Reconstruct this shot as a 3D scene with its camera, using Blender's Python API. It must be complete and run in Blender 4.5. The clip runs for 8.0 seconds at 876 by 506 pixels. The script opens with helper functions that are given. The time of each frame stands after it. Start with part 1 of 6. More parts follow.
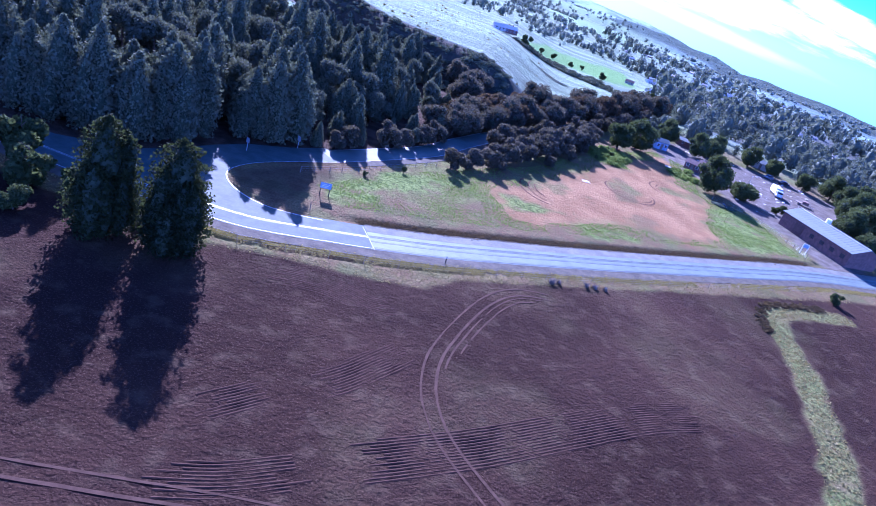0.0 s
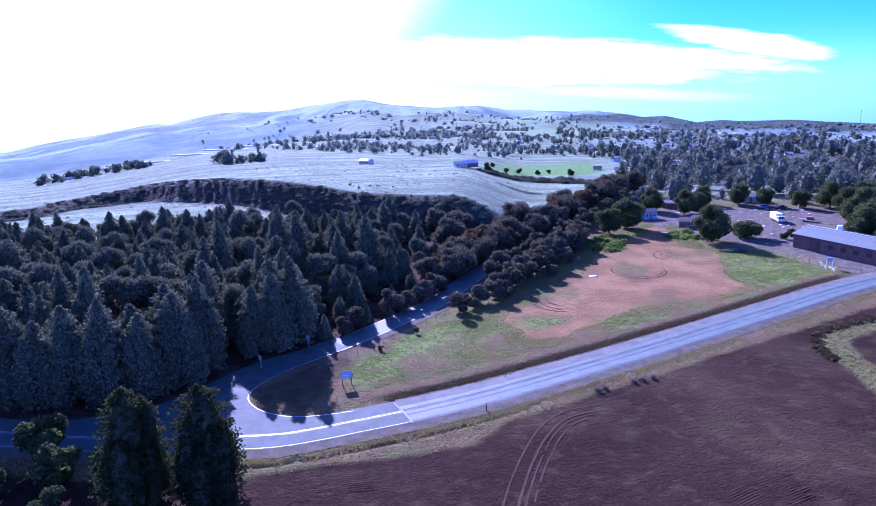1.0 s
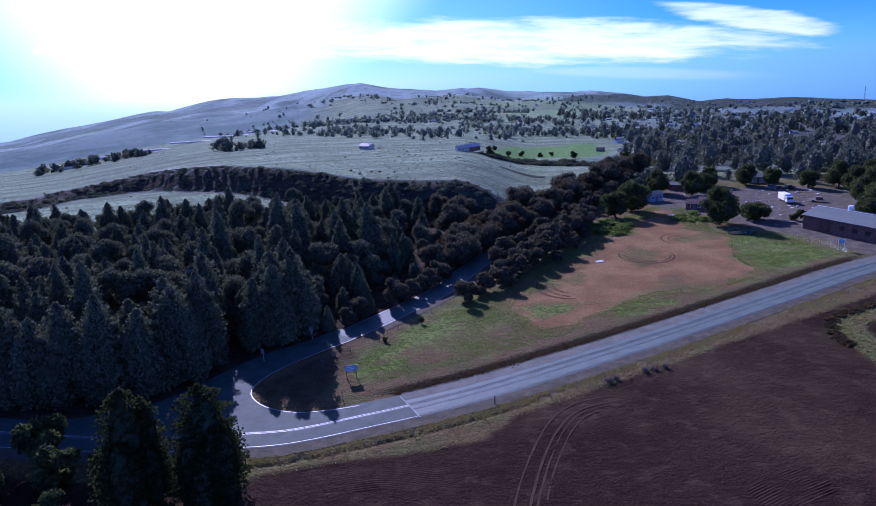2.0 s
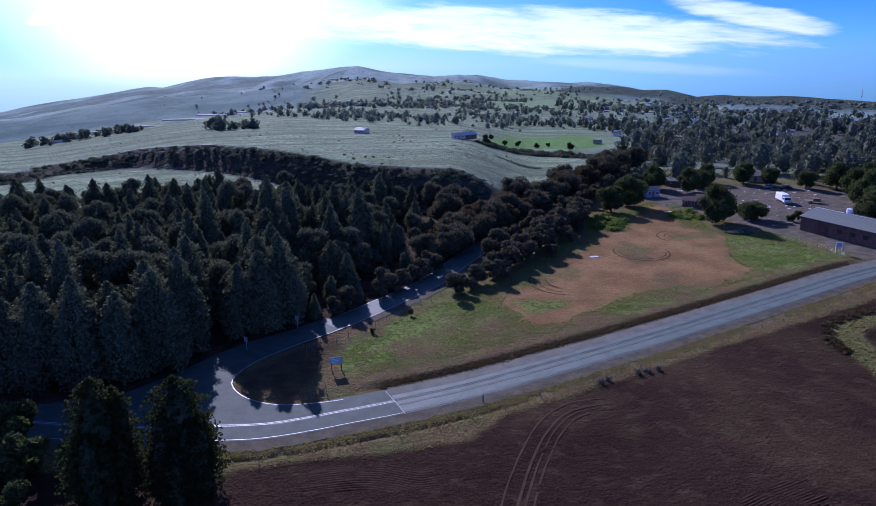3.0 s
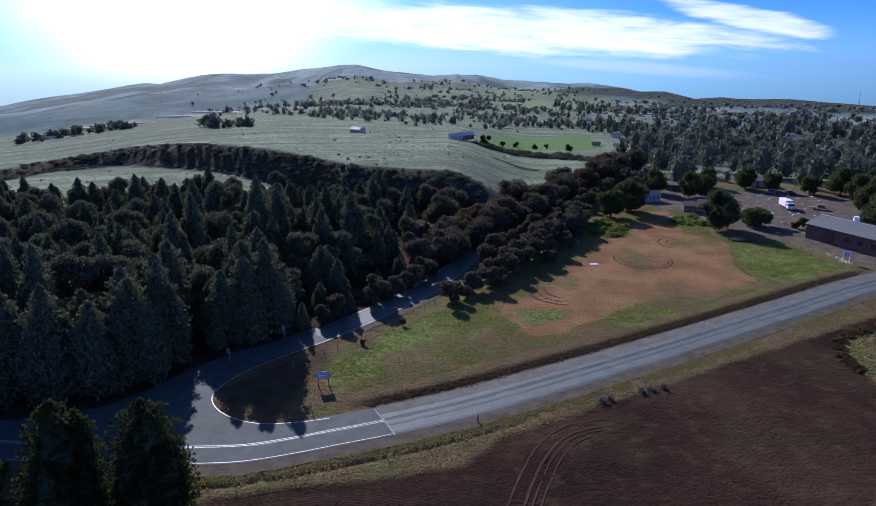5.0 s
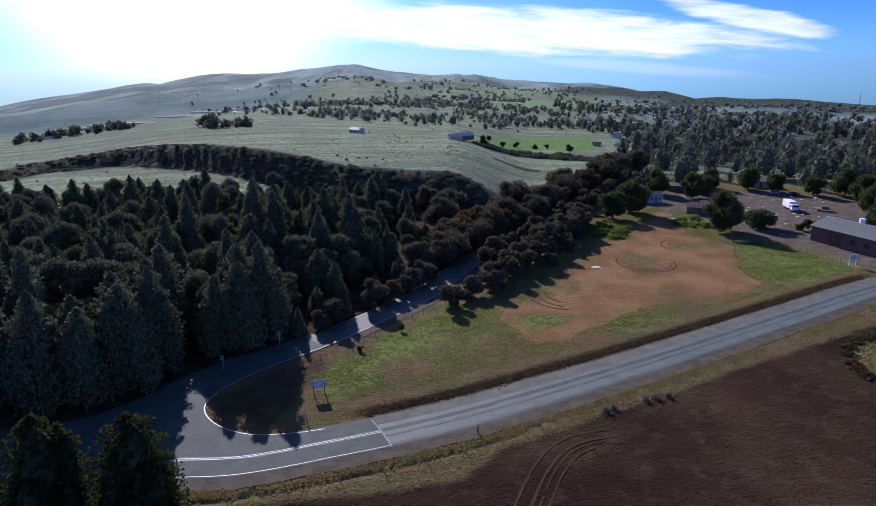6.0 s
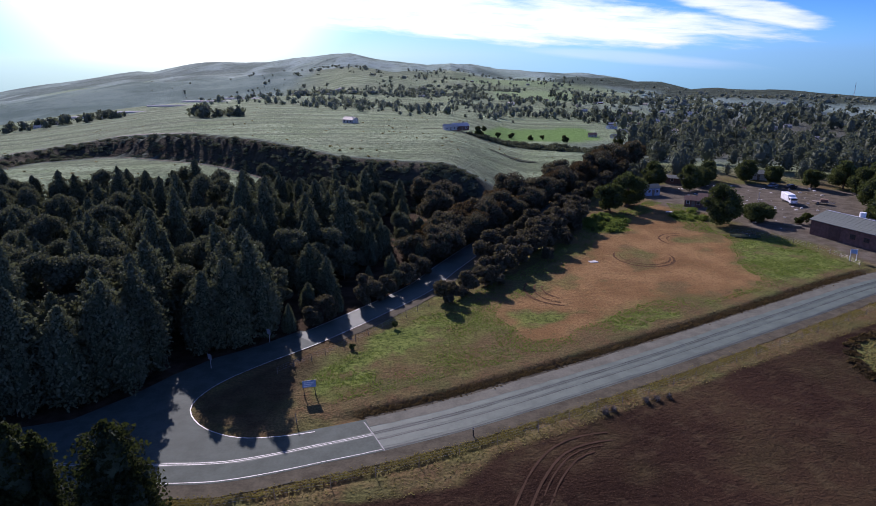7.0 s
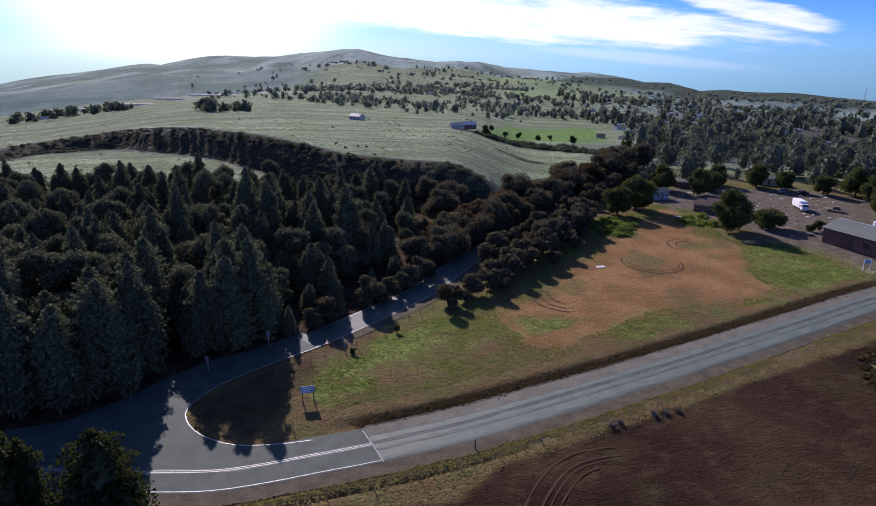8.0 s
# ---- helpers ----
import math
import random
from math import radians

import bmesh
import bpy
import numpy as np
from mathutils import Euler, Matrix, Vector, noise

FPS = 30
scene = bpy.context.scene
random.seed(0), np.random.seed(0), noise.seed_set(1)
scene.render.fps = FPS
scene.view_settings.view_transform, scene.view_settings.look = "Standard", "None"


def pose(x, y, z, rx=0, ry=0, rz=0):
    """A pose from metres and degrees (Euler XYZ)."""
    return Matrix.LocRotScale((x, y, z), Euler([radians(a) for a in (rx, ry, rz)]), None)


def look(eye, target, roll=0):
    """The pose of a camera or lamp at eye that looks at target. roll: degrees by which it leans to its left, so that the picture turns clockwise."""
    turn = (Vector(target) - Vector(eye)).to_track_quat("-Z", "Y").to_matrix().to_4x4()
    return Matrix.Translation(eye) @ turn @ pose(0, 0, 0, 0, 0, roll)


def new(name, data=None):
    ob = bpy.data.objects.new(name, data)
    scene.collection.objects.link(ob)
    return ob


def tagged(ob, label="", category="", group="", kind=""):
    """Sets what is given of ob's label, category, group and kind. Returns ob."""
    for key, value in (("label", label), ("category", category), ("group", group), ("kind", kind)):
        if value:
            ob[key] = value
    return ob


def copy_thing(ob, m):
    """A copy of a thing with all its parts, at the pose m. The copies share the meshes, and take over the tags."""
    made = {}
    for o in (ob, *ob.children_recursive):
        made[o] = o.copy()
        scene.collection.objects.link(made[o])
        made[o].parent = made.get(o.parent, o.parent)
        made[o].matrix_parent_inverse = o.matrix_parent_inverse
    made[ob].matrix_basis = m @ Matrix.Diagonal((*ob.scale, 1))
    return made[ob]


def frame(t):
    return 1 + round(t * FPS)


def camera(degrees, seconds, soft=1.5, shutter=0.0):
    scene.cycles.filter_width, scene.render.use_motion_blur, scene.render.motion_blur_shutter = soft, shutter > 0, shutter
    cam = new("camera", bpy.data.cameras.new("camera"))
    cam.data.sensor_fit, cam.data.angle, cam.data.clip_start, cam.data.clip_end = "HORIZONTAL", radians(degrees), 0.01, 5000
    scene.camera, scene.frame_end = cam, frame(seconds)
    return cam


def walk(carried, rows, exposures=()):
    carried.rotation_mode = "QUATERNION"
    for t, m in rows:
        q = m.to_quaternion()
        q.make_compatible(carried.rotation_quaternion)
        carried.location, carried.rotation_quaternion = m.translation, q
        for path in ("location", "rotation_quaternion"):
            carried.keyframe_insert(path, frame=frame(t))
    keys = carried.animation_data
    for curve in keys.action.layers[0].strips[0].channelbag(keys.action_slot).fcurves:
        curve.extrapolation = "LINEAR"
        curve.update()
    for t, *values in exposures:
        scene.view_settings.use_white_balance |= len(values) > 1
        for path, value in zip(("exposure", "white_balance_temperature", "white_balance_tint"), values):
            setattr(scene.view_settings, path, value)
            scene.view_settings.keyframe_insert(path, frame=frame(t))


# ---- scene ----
# ---------------------------------------------------------------- camera
LENS = 68.0
cam = camera(LENS, 8.0, soft=0.7)
# seconds, x, y, z, yaw (left), pitch (up), roll (leaning left)
WAY = [
    (0.0, -1.05, -8.95, 43.30, -3.37, -25.25, 19.10),
    (0.5, 0.10, -7.90, 44.70, -1.90, -18.28, 12.45),
    (1.0, 0.20, -7.66, 44.90, 0.42, -13.38, -2.40),
    (1.5, -0.15, -6.62, 45.18, 1.18, -14.02, -4.88),
    (2.0, -0.20, -4.70, 45.14, 0.69, -14.82, -3.31),
    (3.5, 0.0, 0.0, 45.0, 0.0, -16.21, -1.09),
    (4.0, 0.10, 1.35, 45.01, 0.01, -15.94, -1.19),
    (4.5, 0.17, 2.76, 44.97, -0.30, -16.02, -0.57),
    (6.0, 0.50, 6.85, 44.98, -0.29, -16.09, -0.62),
    (6.5, 0.48, 8.20, 44.98, -0.33, -16.21, -0.54),
    (7.0, 0.54, 9.95, 44.97, -0.79, -16.96, -0.38),
    (7.5, 0.64, 11.23, 45.04, -0.83, -16.78, 1.02),
    (8.0, 0.60, 12.60, 45.20, -0.36, -17.19, 0.58),
]


def flown(x, y, z, yaw, pitch, roll):
    a, b = radians(yaw), radians(pitch)
    way = Vector((-math.sin(a) * math.cos(b), math.cos(a) * math.cos(b), math.sin(b)))
    return look((x, y, z), Vector((x, y, z)) + way, roll)


walk(cam, [(row[0], flown(*row[1:])) for row in WAY],
     exposures=[(0.0, 2.4, 4450, 51), (0.5, 2.45, 4400, 60), (1.0, 1.9, 4600, 62), (1.5, 1.12, 4700, 56),
                (2.0, 0.72, 4800, 49), (3.5, 0.60, 5200, 36), (6.0, 0.66, 5750, 32), (8.0, 0.70, 6200, 32)])

# ---------------------------------------------------------------- sky and sun
SUN_AZ, SUN_EL = radians(-19.5), radians(25.5)   # azimuth clockwise from +y
to_sun = Vector((math.sin(SUN_AZ) * math.cos(SUN_EL), math.cos(SUN_AZ) * math.cos(SUN_EL), math.sin(SUN_EL)))


def link(tree, a, b):
    tree.links.new(a, b)


def node(tree, kind, **values):
    n = tree.nodes.new(kind)
    for key, value in values.items():
        n.inputs[key.replace("_", " ")].default_value = value
    return n


def maths(tree, op, a, b=None, c=None, clamp=False):
    n = tree.nodes.new("ShaderNodeMath")
    n.operation, n.use_clamp = op, clamp
    for i, v in enumerate((a, b, c)):
        if v is None:
            continue
        if isinstance(v, (int, float)):
            n.inputs[i].default_value = v
        else:
            tree.links.new(v, n.inputs[i])
    return n.outputs[0]


def ramp(tree, fac, lo, hi, a=0.0, b=1.0):
    n = tree.nodes.new("ShaderNodeMapRange")
    n.interpolation_type = "SMOOTHSTEP"
    tree.links.new(fac, n.inputs[0])
    for i, v in enumerate((lo, hi, a, b)):
        n.inputs[i + 1].default_value = v
    return n.outputs[0]


def mixed(tree, fac, a, b, blend="MIX"):
    n = tree.nodes.new("ShaderNodeMix")
    n.data_type, n.blend_type = "RGBA", blend
    for socket, v in ((n.inputs[0], fac), (n.inputs[6], a), (n.inputs[7], b)):
        if isinstance(v, (int, float)):
            socket.default_value = v
        elif isinstance(v, tuple):
            socket.default_value = (*v, 1.0) if len(v) == 3 else v
        else:
            tree.links.new(v, socket)
    return n.outputs[2]


world = bpy.data.worlds.new("sky")
scene.world = world
world.use_nodes = True
wt = world.node_tree
wt.nodes.clear()
sky = wt.nodes.new("ShaderNodeTexSky")
sky.sky_type, sky.sun_disc = "NISHITA", False
sky.sun_elevation, sky.sun_rotation = SUN_EL, SUN_AZ
sky.air_density, sky.dust_density, sky.ozone_density, sky.altitude = 1.0, 0.5, 4.0, 300
# thin high cloud: streaks on a plane overhead, seen low over the hills
co = wt.nodes.new("ShaderNodeTexCoord")
xyz = wt.nodes.new("ShaderNodeSeparateXYZ")
link(wt, co.outputs["Generated"], xyz.inputs[0])
azimuth = maths(wt, "MULTIPLY", maths(wt, "ARCTAN2", xyz.outputs[0], xyz.outputs[1]), 57.296)
height = maths(wt, "MULTIPLY", maths(wt, "ARCSINE", xyz.outputs[2]), 57.296)
flat = wt.nodes.new("ShaderNodeCombineXYZ")
link(wt, maths(wt, "MULTIPLY", azimuth, 0.10), flat.inputs[0])
link(wt, maths(wt, "MULTIPLY_ADD", azimuth, 0.035, maths(wt, "MULTIPLY", height, 0.45)), flat.inputs[1])
wisps = node(wt, "ShaderNodeTexNoise", Scale=1.3, Detail=7.0, Roughness=0.62, Distortion=0.5)
link(wt, flat.outputs[0], wisps.inputs["Vector"])


def streak(az, el, long, thick, slope):
    """How far a place of the sky lies inside one long cloud."""
    da = maths(wt, "SUBTRACT", azimuth, az)
    de = maths(wt, "SUBTRACT", maths(wt, "SUBTRACT", height, el), maths(wt, "MULTIPLY", da, slope))
    u = maths(wt, "DIVIDE", da, long)
    v = maths(wt, "DIVIDE", de, thick)
    return maths(wt, "SUBTRACT", 1.0, maths(wt, "ADD", maths(wt, "MULTIPLY", u, u), maths(wt, "MULTIPLY", v, v)))


cover = streak(7.0, 2.75, 20.0, 1.9, -0.065)
for s in ((24.5, 3.3, 6.8, 0.85, -0.22), (-29.0, 4.15, 1.6, 0.6, 0.28), (-26.4, 3.35, 2.6, 0.6, 0.15), (8.0, 12.5, 30.0, 3.4, -0.05), (30.0, 9.0, 10.0, 1.2, -0.2)):
    cover = maths(wt, "MAXIMUM", cover, streak(*s))
faint = streak(17.0, -0.3, 10.0, 0.55, -0.08)
combed_air = wt.nodes.new("ShaderNodeCombineXYZ")
link(wt, maths(wt, "MULTIPLY", azimuth, 0.12), combed_air.inputs[0])
link(wt, maths(wt, "MULTIPLY_ADD", azimuth, 0.08, maths(wt, "MULTIPLY", height, 1.1)), combed_air.inputs[1])
fibres = node(wt, "ShaderNodeTexNoise", Scale=1.6, Detail=8.0, Roughness=0.6, Distortion=0.35)
link(wt, combed_air.outputs[0], fibres.inputs["Vector"])
cloud = maths(wt, "ADD", maths(wt, "MULTIPLY", ramp(wt, cover, -0.9, 0.95), 0.78), maths(wt, "MULTIPLY", maths(wt, "SUBTRACT", wisps.outputs[0], 0.5), 0.9))
cloud = maths(wt, "ADD", cloud, maths(wt, "MULTIPLY", maths(wt, "SUBTRACT", fibres.outputs[0], 0.5), 0.9))
cloud = ramp(wt, cloud, 0.22, 0.86)
cloud = maths(wt, "MAXIMUM", cloud, maths(wt, "MULTIPLY", ramp(wt, maths(wt, "ADD", faint, fibres.outputs[0]), 0.3, 1.6), 0.22))
# clear blue air away from the sun, a white glare round it
spread = wt.nodes.new("ShaderNodeVectorMath")
spread.operation = "DOT_PRODUCT"
link(wt, co.outputs["Generated"], spread.inputs[0])
spread.inputs[1].default_value = to_sun
deep = mixed(wt, ramp(wt, spread.outputs["Value"], -0.1, 0.55), (0.74, 0.80, 1.25), (0.14, 0.35, 0.92))
deep = mixed(wt, ramp(wt, height, 5.0, -3.5), deep, (0.28, 0.65, 1.18))
deep = mixed(wt, ramp(wt, spread.outputs["Value"], 0.72, 0.90), deep, (0.22, 0.42, 0.66))
deep = mixed(wt, ramp(wt, height, 11.0, 24.0), deep, (0.44, 0.53, 0.74))
clear = mixed(wt, ramp(wt, spread.outputs["Value"], 0.884, 0.955), deep, (1.0, 0.98, 0.96))
air = mixed(wt, 1.0, sky.outputs[0], clear, "MULTIPLY")
white = mixed(wt, 0.35, (7.0, 7.2, 7.6), sky.outputs[0], "MIX")
dome = mixed(wt, maths(wt, "MULTIPLY", cloud, 0.8), air, white)
back = node(wt, "ShaderNodeBackground", Strength=0.105)
link(wt, dome, back.inputs[0])
out = wt.nodes.new("ShaderNodeOutputWorld")
link(wt, back.outputs[0], out.inputs[0])

sun = new("sun", bpy.data.lights.new("sun", "SUN"))
sun.data.energy, sun.data.angle, sun.data.color = 4.4, radians(0.6), (1.0, 0.94, 0.86)
sun.matrix_world = look(to_sun * 100, (0, 0, 0))


# ---------------------------------------------------------------- small numeric tools
def lattice(x, y, seed):
    """Smooth value noise in 0..1 on arrays."""
    xi, yi = np.floor(x), np.floor(y)
    fx, fy = x - xi, y - yi
    fx, fy = fx * fx * (3 - 2 * fx), fy * fy * (3 - 2 * fy)

    def corner(a, b):
        v = np.sin(a * 127.1 + b * 311.7 + seed * 74.7) * 43758.5453
        return v - np.floor(v)
    lo = corner(xi, yi) * (1 - fx) + corner(xi + 1, yi) * fx
    hi = corner(xi, yi + 1) * (1 - fx) + corner(xi + 1, yi + 1) * fx
    return lo * (1 - fy) + hi * fy


def fbm(x, y, size, seed, octaves=4):
    total, amp, norm = 0.0, 1.0, 0.0
    for i in range(octaves):
        total = total + amp * lattice(x / size * 2 ** i, y / size * 2 ** i, seed + i)
        norm, amp = norm + amp, amp * 0.5
    return total / norm


def smooth(v, lo, hi):
    t = np.clip((v - lo) / (hi - lo), 0, 1)
    return t * t * (3 - 2 * t)


def inside(x, y, corners):
    """Signed distance to a closed outline, positive inside."""
    x, y = np.asarray(x, float), np.asarray(y, float)
    best, odd = np.full(x.shape, 1e9), np.zeros(x.shape, bool)
    for (ax, ay), (bx, by) in zip(corners, corners[1:] + corners[:1]):
        dx, dy = bx - ax, by - ay
        t = np.clip(((x - ax) * dx + (y - ay) * dy) / (dx * dx + dy * dy), 0, 1)
        best = np.minimum(best, np.hypot(x - ax - t * dx, y - ay - t * dy))
        crosses = (ay > y) != (by > y)
        odd ^= crosses & (x < ax + (y - ay) * dx / (dy if dy else 1e-9))
    return np.where(odd, best, -best)


def beside(x, y, line):
    """Distance to an open line, and the way along it."""
    x, y = np.asarray(x, float), np.asarray(y, float)
    best, along, run = np.full(x.shape, 1e9), np.zeros(x.shape), 0.0
    for (ax, ay), (bx, by) in zip(line, line[1:]):
        dx, dy = bx - ax, by - ay
        n = math.hypot(dx, dy)
        t = np.clip(((x - ax) * dx + (y - ay) * dy) / (n * n), 0, 1)
        d = np.hypot(x - ax - t * dx, y - ay - t * dy)
        along = np.where(d < best, run + t * n, along)
        best, run = np.minimum(best, d), run + n
    return best, along


def curve(points, step=1.0):
    """A smooth line through points (Catmull-Rom), with a point about every step metres."""
    p = [np.array(q, float) for q in points]
    p = [2 * p[0] - p[1]] + p + [2 * p[-1] - p[-2]]
    made = []
    for a, b, c, d in zip(p, p[1:], p[2:], p[3:]):
        n = max(2, int(np.hypot(*(c - b)[:2]) / step))
        for i in range(n):
            t = i / n
            made.append(0.5 * (2 * b + (c - a) * t + (2 * a - 5 * b + 4 * c - d) * t * t + (3 * b - a - 3 * c + d) * t ** 3))
    made.append(p[-2])
    return [tuple(q) for q in made]


def shifted(line, d):
    """The line moved d metres to its left."""
    made = []
    for i, q in enumerate(line):
        a, b = line[max(i - 1, 0)], line[min(i + 1, len(line) - 1)]
        dx, dy = b[0] - a[0], b[1] - a[1]
        n = math.hypot(dx, dy)
        made.append((q[0] - dy / n * d, q[1] + dx / n * d))
    return made


# ---------------------------------------------------------------- plan of the place
# main road: the line of its near painted edge, from west to east
NEAR_EDGE = curve([(-150, 100), (-100, 84), (-62, 74.5), (-40, 71.4), (-29, 71.3), (-23, 71.6), (-17.5, 73.0), (-12, 74.9), (-5.3, 77.2), (5.3, 81.6),
                   (17.6, 87.8), (34, 96.6), (50.4, 105.8), (70, 117.0), (93.3, 130.2), (125, 144), (190, 172)], 1.5)
ROAD_WIDE = 7.3
# side road: its painted south-east edge, from the mouth north-eastwards
LOOP = curve([(-14, 81.3), (-18, 80.4), (-23.2, 80.2), (-27.9, 82.3), (-30.8, 85.5), (-31.7, 88.4), (-31.0, 91.7), (-29.1, 95.3), (-25.2, 99.9),
              (-20.8, 104.3), (-16.6, 108.7), (-8, 119.5), (0.6, 131.5), (7.3, 146), (17.2, 165), (32, 187), (52, 222), (75, 262), (110, 310)], 1.2)
SIDE = curve([(-31.0, 91.7), (-29.1, 95.3), (-25.2, 99.9), (-20.8, 104.3), (-16.6, 108.7), (-8, 119.5), (0.6, 131.5), (7.3, 146), (17.2, 165), (32, 187),
              (52, 222), (75, 262), (110, 310)], 1.5)
VERGE = [(-200, 112), (-100, 78), (-62, 68.5), (-40, 64.5), (-26, 64.4), (-13, 67.6), (-4, 68.6), (3.3, 70.6), (8, 75.9), (24.6, 85.0), (47.3, 97.2), (83.5, 116.3), (96, 123), (130, 138), (200, 170)]
FIELD = VERGE + [(200, -400), (-200, -400)]
HOOK = curve([(88, 110.5), (82, 108.5), (76, 106.0), (70, 102.5), (67.6, 97.5), (66.8, 91), (65.6, 80), (62.8, 68), (59.0, 56), (56.5, 49)], 2.0)
RED = curve([(12, 118), (16.7, 126.5), (26.7, 141.1), (38.7, 156.8), (47.8, 171.1), (62.2, 194.6), (73.2, 213.0), (80.3, 213.3), (69.7, 188.4), (75.6, 166.5), (70.4, 149.0), (68.2, 136.6), (54.4, 125.6),
             (43.6, 121.6), (31.7, 116.5), (23, 109.4), (17, 108)], 3.0)
GREENS = [[(-18.5, 96), (-11.2, 104.0), (-1.1, 118.3), (2.9, 117.1), (1.8, 108.1), (-6.7, 101.3), (-10.0, 93.6), (-15.7, 90.3)], [(14.9, 119.7), (23.0, 121.4), (28.7, 119.8), (22.6, 113.8), (14.9, 112.6)],
          [(30.8, 115.1), (42.2, 120.3), (44.3, 117.8), (34.6, 111.8)], [(76.0, 164.1), (86.9, 166.8), (89.1, 153.4), (92.1, 143.9), (76.2, 136.7), (70.1, 138.2)],
          [(42.1, 187.9), (52.4, 194.5), (58.6, 188.2), (51.3, 173.7), (43.3, 176.2)], [(68.7, 194.7), (79.8, 198.4), (79.5, 185.7), (71.7, 185.5)]]
FOREST = [(-40.5, 100), (-38.5, 104.5), (-34.5, 103.0), (-26.5, 105.5), (-15.5, 117.5), (-4.5, 134), (2.2, 149), (1.5, 160), (-4, 185), (-10, 208), (-30, 214), (-60, 218), (-120, 216), (-190, 190), (-190, 116), (-120, 98), (-75, 87), (-56, 85.5), (-46, 89.5)]
YARD = [(72, 205), (84, 192), (87, 174), (97, 160), (98, 148), (101, 140), (112, 147), (140, 175), (150, 215), (130, 236), (88, 242), (70, 224)]
SPORT = [(24, 372), (38, 430), (54, 500), (126, 545), (122, 480), (114, 436), (88, 408), (62, 410), (44, 388)]
SCARP_AZ = (-60, -33, -30.5, -26.5, -24.4, -21.8, -18.7, -15.3, -12, -7.4, -2, 3, 8)
SCARP_R = (360, 371, 393, 388, 382, 354, 327, 289, 258, 220, 206, 200, 196)
SCARP_H = (3, 3.6, 3.8, 6, 8, 10, 11, 11, 11, 11, 11, 11, 11)
RIDGE_AZ = (-180, -60, -33, -31.5, -27.3, -24.6, -23, -22.2, -20.6, -18.5, -16.6, -14.6, -11, -8.2, -6.5, -4.2, 0, 2, 5.8, 10.5, 15, 18.6, 21.6, 25, 29, 33.6, 60, 180)
RIDGE_EL = (-1.5, -2.0, -2.55, -2.15, -1.63, -1.22, -1.0, -1.25, -0.84, -0.39, -0.36, -0.56, -0.17, 0.10, 0.18, -0.30, -0.84, -0.66, -1.16, -1.46, -1.83, -2.31, -2.80, -2.92, -2.82, -3.2, -2.5, -1.5)


FRONT_AZ = (-60, -33, -28.4, -25.8, -23.5, -21, -19.2, -15.4, -11, -7)
FRONT_EL = (-3.6, -3.4, -2.72, -2.40, -2.15, -1.88, -1.70, -1.55, -1.25, -1.0)


def rises(x, y):
    """Height of the land, on arrays."""
    x, y = np.asarray(x, float), np.asarray(y, float)
    r, az = np.hypot(x, y), np.degrees(np.arctan2(x, y))
    ridge = np.interp(az, RIDGE_AZ, RIDGE_EL)
    top = np.interp(az, (-60, -20, -10, 15, 22, 60), (3900, 3900, 3500, 3300, 2300, 2300))
    s = np.clip(np.log(np.maximum(r, 300) / 300) / np.log(top / 300), 0, 1)
    el = -8.53 + (ridge + 8.53) * (1 - (1 - s) ** 1.6)
    # a nearer hill in front of the western ridge, with a valley between
    front = np.interp(az, FRONT_AZ, FRONT_EL)
    s1 = np.clip(np.log(np.maximum(r, 300) / 300) / np.log(1900 / 300), 0, 1)
    u = np.clip((r - 1900) / (top - 1900), 0, 1)
    el_west = np.where(r < 1900, -8.53 + (front + 8.53) * (1 - (1 - s1) ** 1.6), front + (ridge - front) * u ** 1.5 - 0.75 * np.sin(np.pi * u) ** 2)
    el = el + (el_west - el) * smooth(-az, 7, 13) * (1 - smooth(-az, 50, 70))
    z = np.where(r > 300, 45 + r * np.tan(np.radians(el)), 0.0)
    z = np.where(r > top, z - (r - top) * 0.10, z)
    # the spur behind the wood, with its steep bank
    edge = np.interp(az, SCARP_AZ, SCARP_R) + 6 * (fbm(x, y, 60, 5, 3) - 0.5)
    bank = smooth(r, edge - 4, edge + 16) * smooth(-az, -9, -1) * (1 - smooth(-az, 45, 75)) * (1 - smooth(r, 420, 1000))
    z = z + np.interp(az, SCARP_AZ, SCARP_H) * bank
    # a hollow between the middle rise and the far hills
    z = z - 34 * np.exp(-((r - 1250) / 230) ** 2) * smooth(-az, 4, 14)
    # gentle swell, growing with distance
    z = z + (fbm(x, y, 130, 11, 4) - 0.5) * 14 * smooth(r, 330, 1500) + (np.abs(fbm(x, y, 520, 17, 4) - 0.5) * -1.6 + 0.2) * 75 * smooth(r, 900, 2300) * (1 - smooth(r, top * 0.8, top))
    # ground that falls a little behind the roads
    return z


def ground_z(x, y):
    return float(rises(np.array([x]), np.array([y]))[0])


